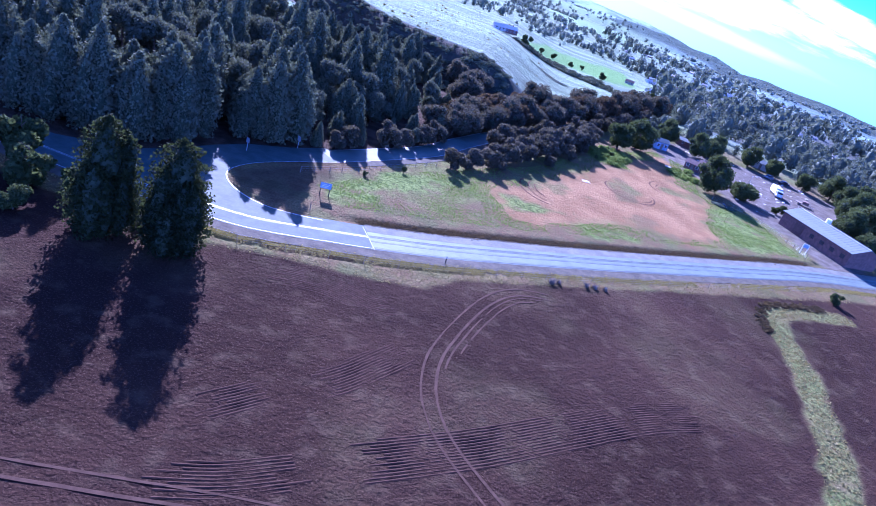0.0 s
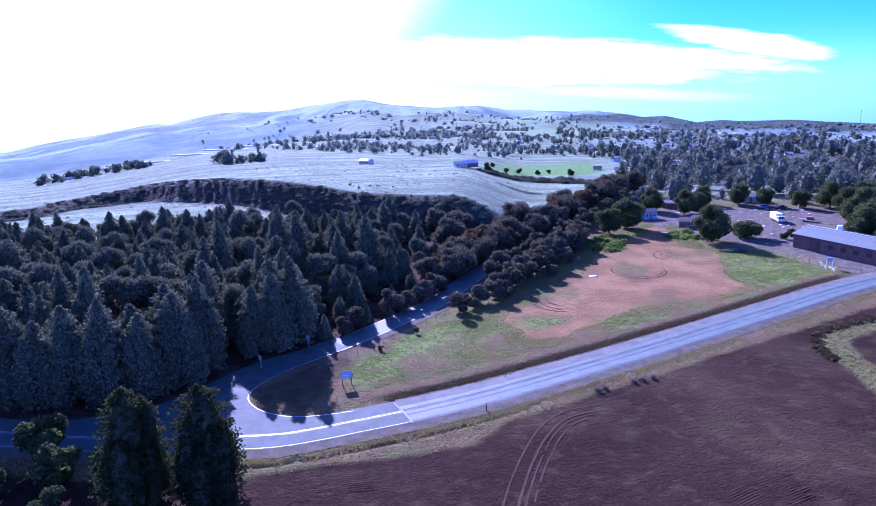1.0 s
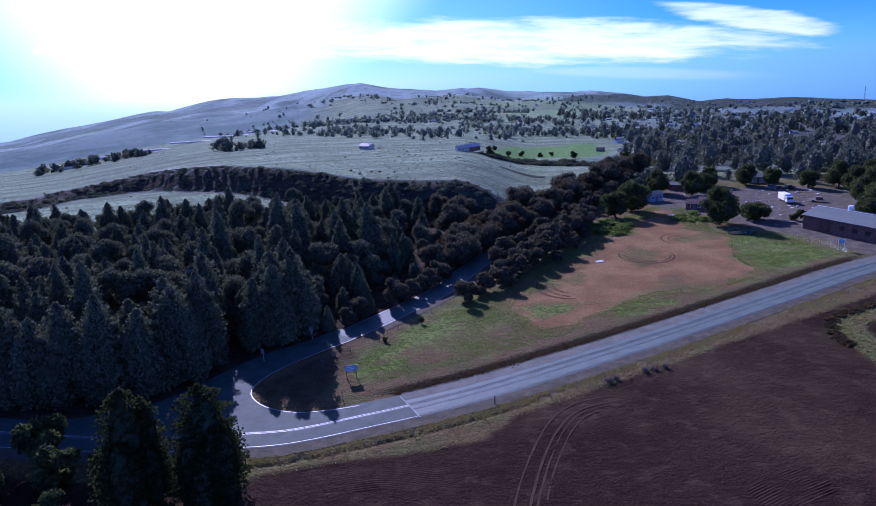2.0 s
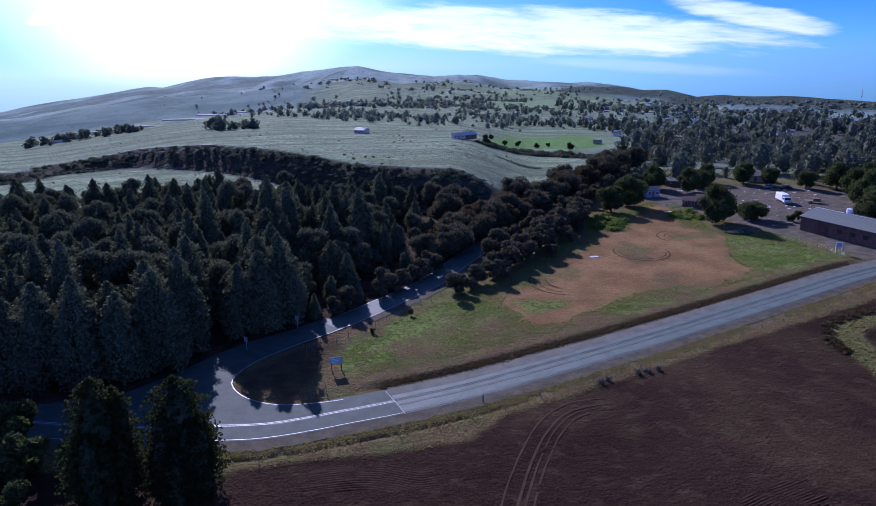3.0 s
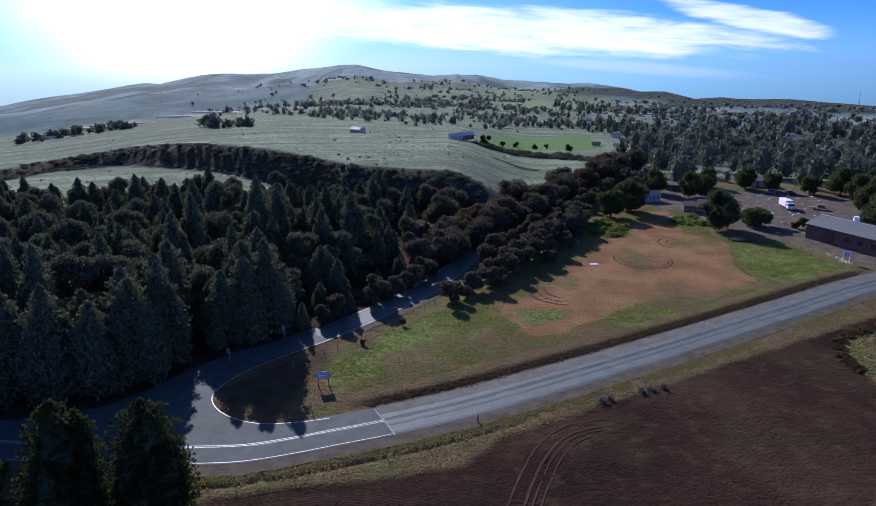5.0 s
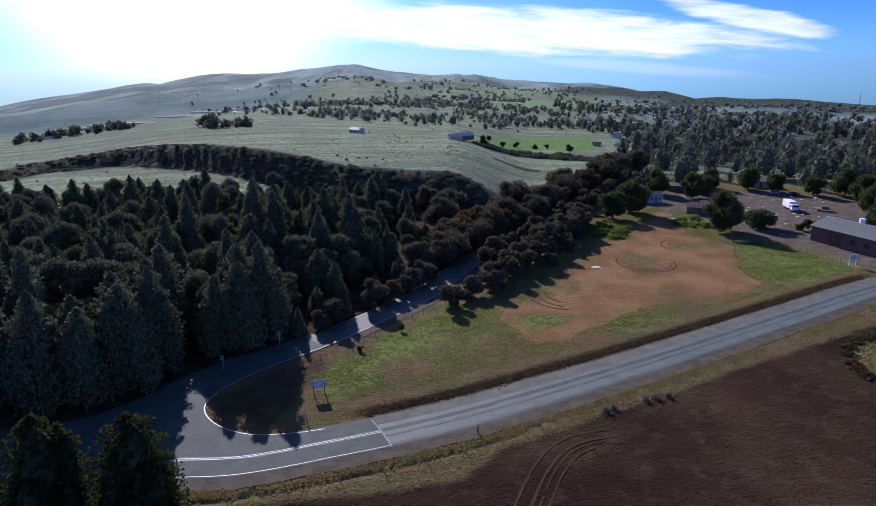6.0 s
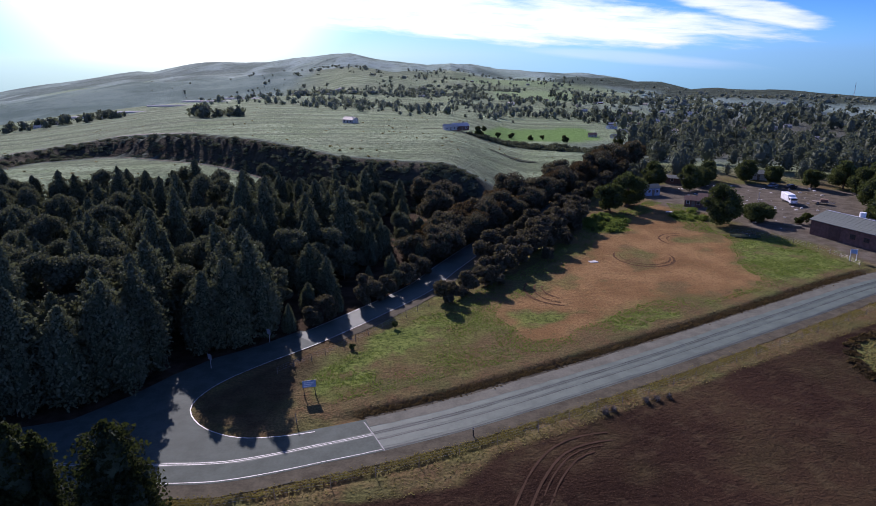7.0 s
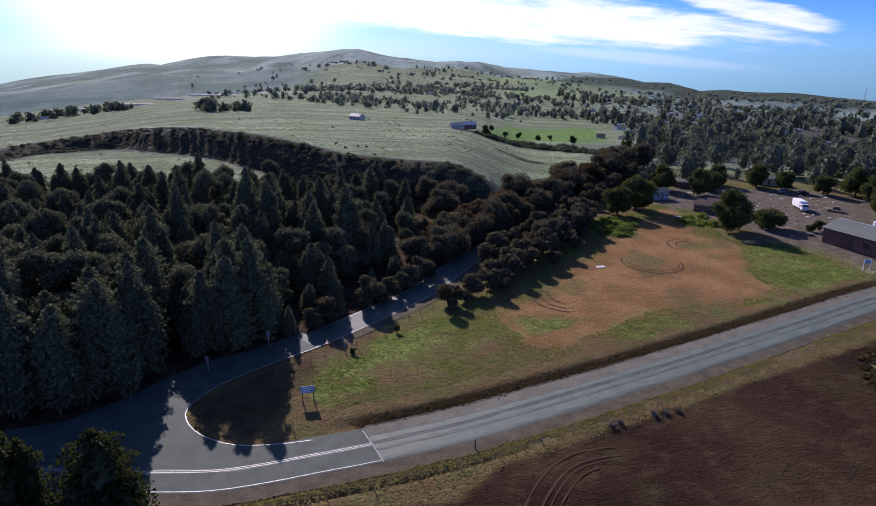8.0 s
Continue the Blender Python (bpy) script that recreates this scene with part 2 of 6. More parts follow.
# ---------------------------------------------------------------- materials
def material(name, rough=0.8, metal=0.0, spec=0.3):
    m = bpy.data.materials.new(name)
    m.use_nodes = True
    tree = m.node_tree
    b = tree.nodes["Principled BSDF"]
    b.inputs["Roughness"].default_value, b.inputs["Metallic"].default_value = rough, metal
    b.inputs["Specular IOR Level"].default_value = spec
    return m, tree, b


def noise_at(tree, scale, detail=4.0, rough=0.55, coords="Object", stretch=None):
    tc = tree.nodes.new("ShaderNodeTexCoord")
    vec = tc.outputs[coords]
    if stretch:
        mp = tree.nodes.new("ShaderNodeMapping")
        mp.inputs["Scale"].default_value = stretch[:3]
        if len(stretch) > 3:
            mp.inputs["Rotation"].default_value = (0, 0, radians(stretch[3]))
        link(tree, vec, mp.inputs[0])
        vec = mp.outputs[0]
    n = node(tree, "ShaderNodeTexNoise", Scale=scale, Detail=detail, Roughness=rough)
    link(tree, vec, n.inputs["Vector"])
    return n.outputs[0]


def bumped(tree, b, heights, strength, distance):
    n = node(tree, "ShaderNodeBump", Strength=strength, Distance=distance)
    link(tree, heights, n.inputs["Height"])
    link(tree, n.outputs[0], b.inputs["Normal"])


def surface(name, dark, light, scale, rough=0.8, metal=0.0, bump=0.3, depth=0.02, fine=6.0, spec=0.3, spread=(0.3, 0.7)):
    """A plain surface with patches, grain and a little relief."""
    m, tree, b = material(name, rough, metal, spec)
    coarse, grain = noise_at(tree, scale, 5.0), noise_at(tree, scale * fine, 4.0)
    fac = ramp(tree, maths(tree, "ADD", maths(tree, "MULTIPLY", coarse, 0.65), maths(tree, "MULTIPLY", grain, 0.35)), *spread)
    link(tree, mixed(tree, fac, dark, light), b.inputs["Base Color"])
    link(tree, maths(tree, "MULTIPLY_ADD", grain, 0.25, rough - 0.12), b.inputs["Roughness"])
    bumped(tree, b, grain, bump, depth)
    return m


def leaves(name, dark, light, through_it=0.35):
    m, tree, b = material(name, 0.9, 0.0, 0.05)
    ob = tree.nodes.new("ShaderNodeObjectInfo")
    geo = tree.nodes.new("ShaderNodeNewGeometry")
    fac = maths(tree, "ADD", maths(tree, "MULTIPLY", ob.outputs["Random"], 0.45), maths(tree, "MULTIPLY", geo.outputs["Random Per Island"], 0.55))
    colour = mixed(tree, fac, dark, light)
    link(tree, colour, b.inputs["Base Color"])
    tr = tree.nodes.new("ShaderNodeBsdfTranslucent")
    link(tree, mixed(tree, 0.5, colour, (light[0] * 1.3, light[1] * 1.3, light[2] * 0.7)), tr.inputs[0])
    mx = node(tree, "ShaderNodeMixShader", Fac=through_it)
    link(tree, b.outputs[0], mx.inputs[1])
    link(tree, tr.outputs[0], mx.inputs[2])
    link(tree, mx.outputs[0], tree.nodes["Material Output"].inputs[0])
    return m


PINE = leaves("pine needles", (0.074, 0.086, 0.056), (0.122, 0.138, 0.082), 0.20)
WOODLEAF = leaves("mixed wood leaves", (0.070, 0.078, 0.052), (0.122, 0.134, 0.082), 0.20)
POPLAR = leaves("poplar leaves", (0.011, 0.017, 0.008), (0.036, 0.046, 0.016), 0.36)
BROAD = leaves("broad leaves", (0.030, 0.044, 0.016), (0.086, 0.106, 0.038), 0.26)
HEDGE = leaves("dusky hedge leaves", (0.046, 0.046, 0.032), (0.112, 0.100, 0.066), 0.24)
RUSSET = leaves("russet leaves", (0.045, 0.034, 0.020), (0.105, 0.076, 0.040), 0.25)
# far foliage paler than near: distance haze is in these colours
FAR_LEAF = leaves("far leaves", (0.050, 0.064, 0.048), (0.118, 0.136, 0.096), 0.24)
HAZED_HILL_LEAF = leaves("hazed hill shrub leaves", (0.105, 0.128, 0.100), (0.190, 0.215, 0.165), 0.28)
# darker fill inside crowns, with the inner shade in its colour
CORE = surface("shaded inner foliage", (0.028, 0.038, 0.022), (0.055, 0.070, 0.038), 1.5, 0.95, spec=0.05)
BARK = surface("bark", (0.05, 0.035, 0.025), (0.14, 0.10, 0.075), 3.0, 0.9, bump=0.6)
BLADES = leaves("grass blades", (0.066, 0.100, 0.022), (0.150, 0.200, 0.050), 0.4)
YELLOW = leaves("yellow verge grass", (0.115, 0.102, 0.036), (0.24, 0.205, 0.075), 0.35)
STRAW = leaves("dry grass", (0.10, 0.09, 0.035), (0.26, 0.22, 0.10), 0.3)

# the land: soils and grasses mixed by the amounts kept on its points
LAND, lt, lb = material("land", 1.0, 0.0, 0.02)


def amounts(name):
    a = lt.nodes.new("ShaderNodeAttribute")
    a.attribute_name = name
    s = lt.nodes.new("ShaderNodeSeparateColor")
    link(lt, a.outputs["Color"], s.inputs[0])
    return s.outputs


near, far = amounts("near"), amounts("far")
n_big, n_mid, n_fine = noise_at(lt, 0.035, 6.0), noise_at(lt, 0.35, 5.0), noise_at(lt, 2.6, 5.0, 0.65)
n_far = noise_at(lt, 0.006, 8.0, 0.62)
tuft = ramp(lt, n_fine, 0.42, 0.60)
patch = ramp(lt, n_mid, 0.35, 0.65)
pasture = mixed(lt, ramp(lt, n_big, 0.35, 0.65), (0.200, 0.268, 0.145), (0.275, 0.350, 0.208))
grass_clump = noise_at(lt, 0.55, 6.0, 0.72)
pasture = mixed(lt, maths(lt, "MULTIPLY", ramp(lt, grass_clump, 0.47, 0.59), 0.82), pasture, (0.075, 0.100, 0.050))
pasture = mixed(lt, maths(lt, "MULTIPLY", ramp(lt, noise_at(lt, 0.16, 6.0, 0.7), 0.52, 0.64), 0.5), pasture, (0.120, 0.120, 0.072))
combed = noise_at(lt, 1.0, 5.0, 0.6, stretch=(0.010, 0.085, 0.03, 12))
pasture = mixed(lt, maths(lt, "MULTIPLY", ramp(lt, combed, 0.48, 0.64), 0.6), pasture, (0.095, 0.120, 0.070))
stripes = node(lt, "ShaderNodeTexWave", Scale=0.0085, Distortion=4.0, Detail=3.0)
stripes.inputs["Detail Scale"].default_value = 0.35
stripes.wave_type, stripes.bands_direction = "BANDS", "Y"
link(lt, lt.nodes.new("ShaderNodeTexCoord").outputs["Object"], stripes.inputs["Vector"])
pasture = mixed(lt, maths(lt, "MULTIPLY", ramp(lt, stripes.outputs[1], 0.55, 0.92), 0.35), pasture, (0.100, 0.125, 0.075))
pasture = mixed(lt, maths(lt, "MULTIPLY", ramp(lt, n_far, 0.46, 0.62), 0.35), pasture, (0.130, 0.150, 0.095))
verge = mixed(lt, patch, (0.140, 0.088, 0.044), (0.158, 0.122, 0.054))
verge = mixed(lt, maths(lt, "MULTIPLY", ramp(lt, noise_at(lt, 0.10, 5.0, 0.6), 0.48, 0.62), 0.6), verge, (0.090, 0.108, 0.034))
verge = mixed(lt, maths(lt, "MULTIPLY", tuft, 0.72), verge, (0.066, 0.058, 0.026))
tilled = mixed(lt, ramp(lt, n_big, 0.35, 0.66), (0.021, 0.0115, 0.0080), (0.037, 0.0205, 0.0130))
speck = noise_at(lt, 4.5, 4.0, 0.7)
tilled = mixed(lt, maths(lt, "MULTIPLY", ramp(lt, speck, 0.52, 0.68), 0.7), tilled, (0.080, 0.051, 0.032))
tilled = mixed(lt, maths(lt, "MULTIPLY", ramp(lt, n_mid, 0.50, 0.72), 0.4), tilled, (0.082, 0.060, 0.032))
green = mixed(lt, patch, (0.100, 0.130, 0.030), (0.165, 0.200, 0.050))
green = mixed(lt, maths(lt, "MULTIPLY", ramp(lt, noise_at(lt, 1.3, 6.0, 0.7), 0.46, 0.60), 0.8), green, (0.040, 0.062, 0.014))
green = mixed(lt, maths(lt, "MULTIPLY", ramp(lt, noise_at(lt, 0.16, 5.0, 0.65), 0.50, 0.66), 0.85), green, (0.135, 0.098, 0.048))
earth = mixed(lt, ramp(lt, noise_at(lt, 0.09, 6.0, 0.6), 0.36, 0.64), (0.192, 0.111, 0.045), (0.282, 0.170, 0.074))
earth = mixed(lt, maths(lt, "MULTIPLY", ramp(lt, n_fine, 0.44, 0.62), 0.6), earth, (0.120, 0.066, 0.030))
earth = mixed(lt, maths(lt, "MULTIPLY", ramp(lt, grass_clump, 0.52, 0.66), 0.55), earth, (0.130, 0.100, 0.042))
gravel = mixed(lt, patch, (0.098, 0.084, 0.062), (0.160, 0.138, 0.106))
gravel = mixed(lt, maths(lt, "MULTIPLY", tuft, 0.4), gravel, (0.075, 0.070, 0.050))
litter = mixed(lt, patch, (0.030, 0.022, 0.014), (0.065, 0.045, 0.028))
# far hill scrub, with distance haze put into its pale bluish colour
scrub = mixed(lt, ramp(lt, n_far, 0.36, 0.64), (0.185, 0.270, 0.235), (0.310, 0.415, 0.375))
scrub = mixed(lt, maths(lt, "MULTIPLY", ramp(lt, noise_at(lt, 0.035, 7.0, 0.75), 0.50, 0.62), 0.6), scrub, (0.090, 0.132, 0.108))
covert_shade = mixed(lt, ramp(lt, noise_at(lt, 0.05, 7.0, 0.75), 0.40, 0.62), (0.028, 0.048, 0.036), (0.076, 0.112, 0.080))
lawn = mixed(lt, patch, (0.10, 0.19, 0.05), (0.14, 0.24, 0.07))
colour = mixed(lt, near[1], verge, green)
colour = mixed(lt, far[0], pasture, colour)
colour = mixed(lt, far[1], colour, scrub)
slope_mix = amounts("slopes")
# dark woodland tone; on the banks it paints in their shade
colour = mixed(lt, slope_mix[0], colour, covert_shade)
# front hill left darker; the haze is painted on the ridge behind
colour = mixed(lt, maths(lt, "MULTIPLY", slope_mix[2], 0.7), colour, mixed(lt, ramp(lt, n_far, 0.40, 0.60), (0.078, 0.132, 0.108), (0.138, 0.205, 0.158)))
colour = mixed(lt, maths(lt, "MULTIPLY", slope_mix[1], 0.85), colour, (0.185, 0.265, 0.120))
colour = mixed(lt, far[2], colour, lawn)
NEAR2 = amounts("bare")
colour = mixed(lt, near[2], colour, earth)
colour = mixed(lt, NEAR2[0], colour, gravel)
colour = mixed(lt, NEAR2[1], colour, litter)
# dark ditch soil, with the shade of the hollow mixed into it
colour = mixed(lt, maths(lt, "MULTIPLY", NEAR2[2], 0.85), colour, mixed(lt, tuft, (0.038, 0.026, 0.015), (0.085, 0.060, 0.032)))
colour = mixed(lt, near[0], colour, tilled)
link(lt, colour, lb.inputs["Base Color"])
relief = maths(lt, "ADD", maths(lt, "MULTIPLY", n_fine, 1.0), maths(lt, "MULTIPLY", noise_at(lt, 1.0, 5.0, 0.65), 1.6))
open_land = maths(lt, "SUBTRACT", 1.0, far[0])
hummocks = maths(lt, "ADD", maths(lt, "MULTIPLY", grass_clump, 3.0), maths(lt, "MULTIPLY", noise_at(lt, 0.16, 5.0, 0.65, stretch=(0.5, 1.6, 1.0, 12)), 9.0))
bumped(lt, lb, maths(lt, "ADD", relief, maths(lt, "MULTIPLY", open_land, hummocks)), 0.9, 0.30)

ASPHALT, at, ab = material("worn asphalt", 0.7, 0.0, 0.3)
grain, stains = noise_at(at, 9.0, 5.0, 0.7), noise_at(at, 0.22, 5.0)
tar = mixed(at, ramp(at, stains, 0.35, 0.7), (0.052, 0.074, 0.058), (0.083, 0.112, 0.088))
tar = mixed(at, maths(at, "MULTIPLY", ramp(at, grain, 0.45, 0.75), 0.3), tar, (0.040, 0.042, 0.038))
link(at, tar, ab.inputs["Base Color"])
link(at, maths(at, "MULTIPLY_ADD", stains, 0.2, 0.64), ab.inputs["Roughness"])
bumped(at, ab, grain, 0.35, 0.01)
TRACK = surface("polished wheel track", (0.064, 0.088, 0.068), (0.100, 0.130, 0.102), 0.35, 0.74, spec=0.3, bump=0.2, depth=0.004)
PATCHED = surface("newer asphalt", (0.036, 0.052, 0.041), (0.066, 0.088, 0.072), 0.45, 0.82, spec=0.18, bump=0.3, depth=0.006)
PAINT = surface("worn road paint", (0.11, 0.115, 0.11), (0.50, 0.50, 0.48), 1.6, 0.55, bump=0.2, depth=0.004)
PALE_ROOF = surface("pale painted roof", (0.40, 0.34, 0.26), (0.58, 0.50, 0.40), 0.8, 0.7)
TARRED = surface("tar seam", (0.036, 0.042, 0.038), (0.072, 0.080, 0.070), 0.6, 0.75, spec=0.15)
SEALED = surface("pale sealed joint", (0.10, 0.11, 0.105), (0.17, 0.18, 0.175), 1.0, 0.6)
DUSTY = surface("dusty road edge", (0.088, 0.090, 0.068), (0.145, 0.142, 0.108), 0.4, 0.85, bump=0.4, depth=0.02, spec=0.1)
BANKS = surface("dry bank grass", (0.070, 0.078, 0.048), (0.130, 0.140, 0.090), 0.12, 0.95, spec=0.03)
SHOULDER = surface("gravel shoulder", (0.056, 0.050, 0.034), (0.108, 0.096, 0.066), 0.5, 0.9, bump=0.6, depth=0.04, spec=0.04)
DIRT = surface("bare track earth", (0.17, 0.10, 0.065), (0.27, 0.175, 0.12), 0.8, 0.95, bump=0.5, depth=0.03)
RUT = surface("dark rut earth", (0.062, 0.035, 0.018), (0.125, 0.070, 0.036), 0.8, 0.95, bump=0.5, depth=0.03, spec=0.03)
PRESSED = surface("pressed soil", (0.044, 0.026, 0.017), (0.078, 0.047, 0.030), 0.6, 0.95, bump=0.5, depth=0.03, spec=0.03)
CLOD = surface("tilled clods", (0.030, 0.017, 0.011), (0.060, 0.034, 0.022), 1.3, 0.95, bump=0.7, depth=0.05, spec=0.02)
WOOD = surface("weathered post wood", (0.10, 0.08, 0.06), (0.24, 0.20, 0.16), 5.0, 0.85)
WHITE = surface("white paint", (0.66, 0.66, 0.65), (0.82, 0.82, 0.81), 2.0, 0.45)
TIN = surface("roof sheet", (0.076, 0.094, 0.080), (0.140, 0.162, 0.138), 0.7, 0.72)
RUSTY = surface("rusty roof sheet", (0.07, 0.038, 0.028), (0.14, 0.080, 0.058), 0.7, 0.7)
BRICK = surface("dark brick wall", (0.10, 0.055, 0.042), (0.19, 0.105, 0.08), 1.2, 0.85)
PLASTER = surface("pale plaster wall", (0.34, 0.32, 0.28), (0.50, 0.47, 0.42), 0.8, 0.8)
DARK = surface("dark opening", (0.012, 0.012, 0.014), (0.03, 0.03, 0.033), 1.0, 0.3, spec=0.5)
BLUE = surface("pale blue paint", (0.19, 0.26, 0.34), (0.28, 0.36, 0.45), 2.0, 0.45)
STEEL = surface("galvanised steel", (0.30, 0.31, 0.32), (0.46, 0.47, 0.48), 4.0, 0.45, metal=0.6)
RUBBER = surface("tyre rubber", (0.015, 0.015, 0.016), (0.035, 0.035, 0.036), 6.0, 0.8)
STONE = surface("pale rubble", (0.35, 0.33, 0.30), (0.60, 0.58, 0.54), 2.0, 0.85)
PANEL = surface("solar glass", (0.012, 0.016, 0.030), (0.025, 0.032, 0.055), 2.0, 0.15, spec=0.7)
GREY = surface("grey painted steel", (0.16, 0.17, 0.18), (0.28, 0.29, 0.30), 2.0, 0.5)


# ---------------------------------------------------------------- mesh tools
def mesh_of(name, verts, faces, mat, shade=False):
    me = bpy.data.meshes.new(name)
    me.from_pydata(verts, [], faces)
    for m in (mat if isinstance(mat, (list, tuple)) else [mat]):
        me.materials.append(m)
    if shade:
        me.polygons.foreach_set("use_smooth", [True] * len(me.polygons))
    me.update()
    return me


def quick_mesh(name, verts, faces, mat, shade=False):
    """A mesh from arrays of points and of quads or triangles."""
    verts, faces = np.asarray(verts, np.float32), np.asarray(faces, np.int32)
    me = bpy.data.meshes.new(name)
    n, k = faces.shape
    me.vertices.add(len(verts))
    me.vertices.foreach_set("co", verts.ravel())
    me.loops.add(n * k)
    me.loops.foreach_set("vertex_index", faces.ravel())
    me.polygons.add(n)
    me.polygons.foreach_set("loop_start", np.arange(0, n * k, k, dtype=np.int32))
    me.polygons.foreach_set("loop_total", np.full(n, k, np.int32))
    me.materials.append(mat)
    me.update(calc_edges=True)
    if shade:
        me.polygons.foreach_set("use_smooth", np.ones(n, bool))
    me.validate()
    return me


def part(name, bm, mat, parent, label=""):
    me = bpy.data.meshes.new(name)
    bmesh.ops.recalc_face_normals(bm, faces=bm.faces[:])
    bm.to_mesh(me)
    bm.free()
    me.materials.append(mat)
    ob = new(name, me)
    ob.parent = parent
    return tagged(ob, label)


def part_mesh(name, me, parent, label=""):
    ob = new(name, me)
    ob.parent = parent
    return tagged(ob, label)


def box(bm, x0, y0, z0, x1, y1, z1, bevel=0.0):
    made = bmesh.ops.create_cube(bm, size=1.0, matrix=Matrix.Translation(((x0 + x1) / 2, (y0 + y1) / 2, (z0 + z1) / 2)) @ Matrix.Diagonal((x1 - x0, y1 - y0, z1 - z0, 1)))
    if bevel:
        edges = list({e for v in made["verts"] for e in v.link_edges})
        bmesh.ops.bevel(bm, geom=edges, offset=bevel, segments=1, affect="EDGES")
    return bm


def rod(bm, a, b, r0, r1=None, sides=7):
    a, b = Vector(a), Vector(b)
    turn = (b - a).to_track_quat("Z", "Y").to_matrix().to_4x4()
    bmesh.ops.create_cone(bm, cap_ends=True, segments=sides, radius1=r0, radius2=r0 if r1 is None else r1, depth=(b - a).length,
                          matrix=Matrix.Translation((a + b) / 2) @ turn)
    return bm


def B():
    return bmesh.new()


def stand(name, x, y, turn=0.0, z=None, label="", category="", group="", kind="", size=1.0):
    ob = new(name)
    ob.matrix_basis = pose(x, y, ground_z(x, y) if z is None else z, 0, 0, turn) @ Matrix.Diagonal((size, size, size, 1))
    ob.empty_display_size = 0.3
    return tagged(ob, label, category, group, kind)


def strip(name, line, lo, hi, lift, mat, label="", kind="structure", ragged=0.0, seed=0, category="", across=2):
    """A ribbon on the ground between two offsets to the left of a line."""
    rows, rng = [], np.random.RandomState(seed)
    wob = np.cumsum(rng.randn(len(line), 2) * 0.5, axis=0)
    wob = (wob - np.linspace(wob[0], wob[-1], len(line)))
    wob = wob / (np.abs(wob).max() + 1e-6) * ragged + rng.randn(len(line), 2) * ragged * 0.25
    lines = []
    for k in range(across + 1):
        f = k / across
        lines.append([shifted(line, lo + (hi - lo) * f)[i] for i in range(len(line))])
    verts = []
    for i in range(len(line)):
        for k in range(across + 1):
            f = k / across
            q = lines[k][i]
            d = wob[i, 0] * (1 - f) - wob[i, 1] * f
            a, b = lines[0][i], lines[-1][i]
            n = math.hypot(b[0] - a[0], b[1] - a[1]) + 1e-6
            verts.append((q[0] + (b[0] - a[0]) / n * d, q[1] + (b[1] - a[1]) / n * d, lift))
    v = np.array(verts)
    v[:, 2] += rises(v[:, 0], v[:, 1])
    w = across + 1
    faces = [(i * w + k, i * w + k + 1, (i + 1) * w + k + 1, (i + 1) * w + k) for i in range(len(line) - 1) for k in range(across)]
    faces = [tuple(reversed(f)) for f in faces]
    ob = new(name, mesh_of(name, [tuple(q) for q in v], faces, mat))
    return tagged(ob, label, category, kind=kind)


def cut(line, a, b):
    """The stretch of a line between two values of x."""
    return [q for q in line if a <= q[0] <= b]


# ---------------------------------------------------------------- the land
def axis(lo, hi, fine, end_lo, end_hi, growth=1.06):
    mid = list(np.arange(lo, hi + fine / 2, fine))
    left, right, step = [], [], fine
    v = lo
    while v > end_lo:
        step *= growth
        step = min(step, 75)
        v -= step
        left.append(v)
    v, step = hi, fine
    while v < end_hi:
        step = min(step * growth, 75)
        v += step
        right.append(v)
    return np.array(left[::-1] + mid + right)


mouth = [q for q in LOOP if q[1] < 112][3:] + [(-21.7, 112.6), (-27, 107), (-33, 102.5), (-37.5, 97), (-41, 91), (-46, 85), (-56, 81.8), (-64, 82), (-64, 78), (-45, 76.6), (-30, 76.6), (-14, 80.2)]


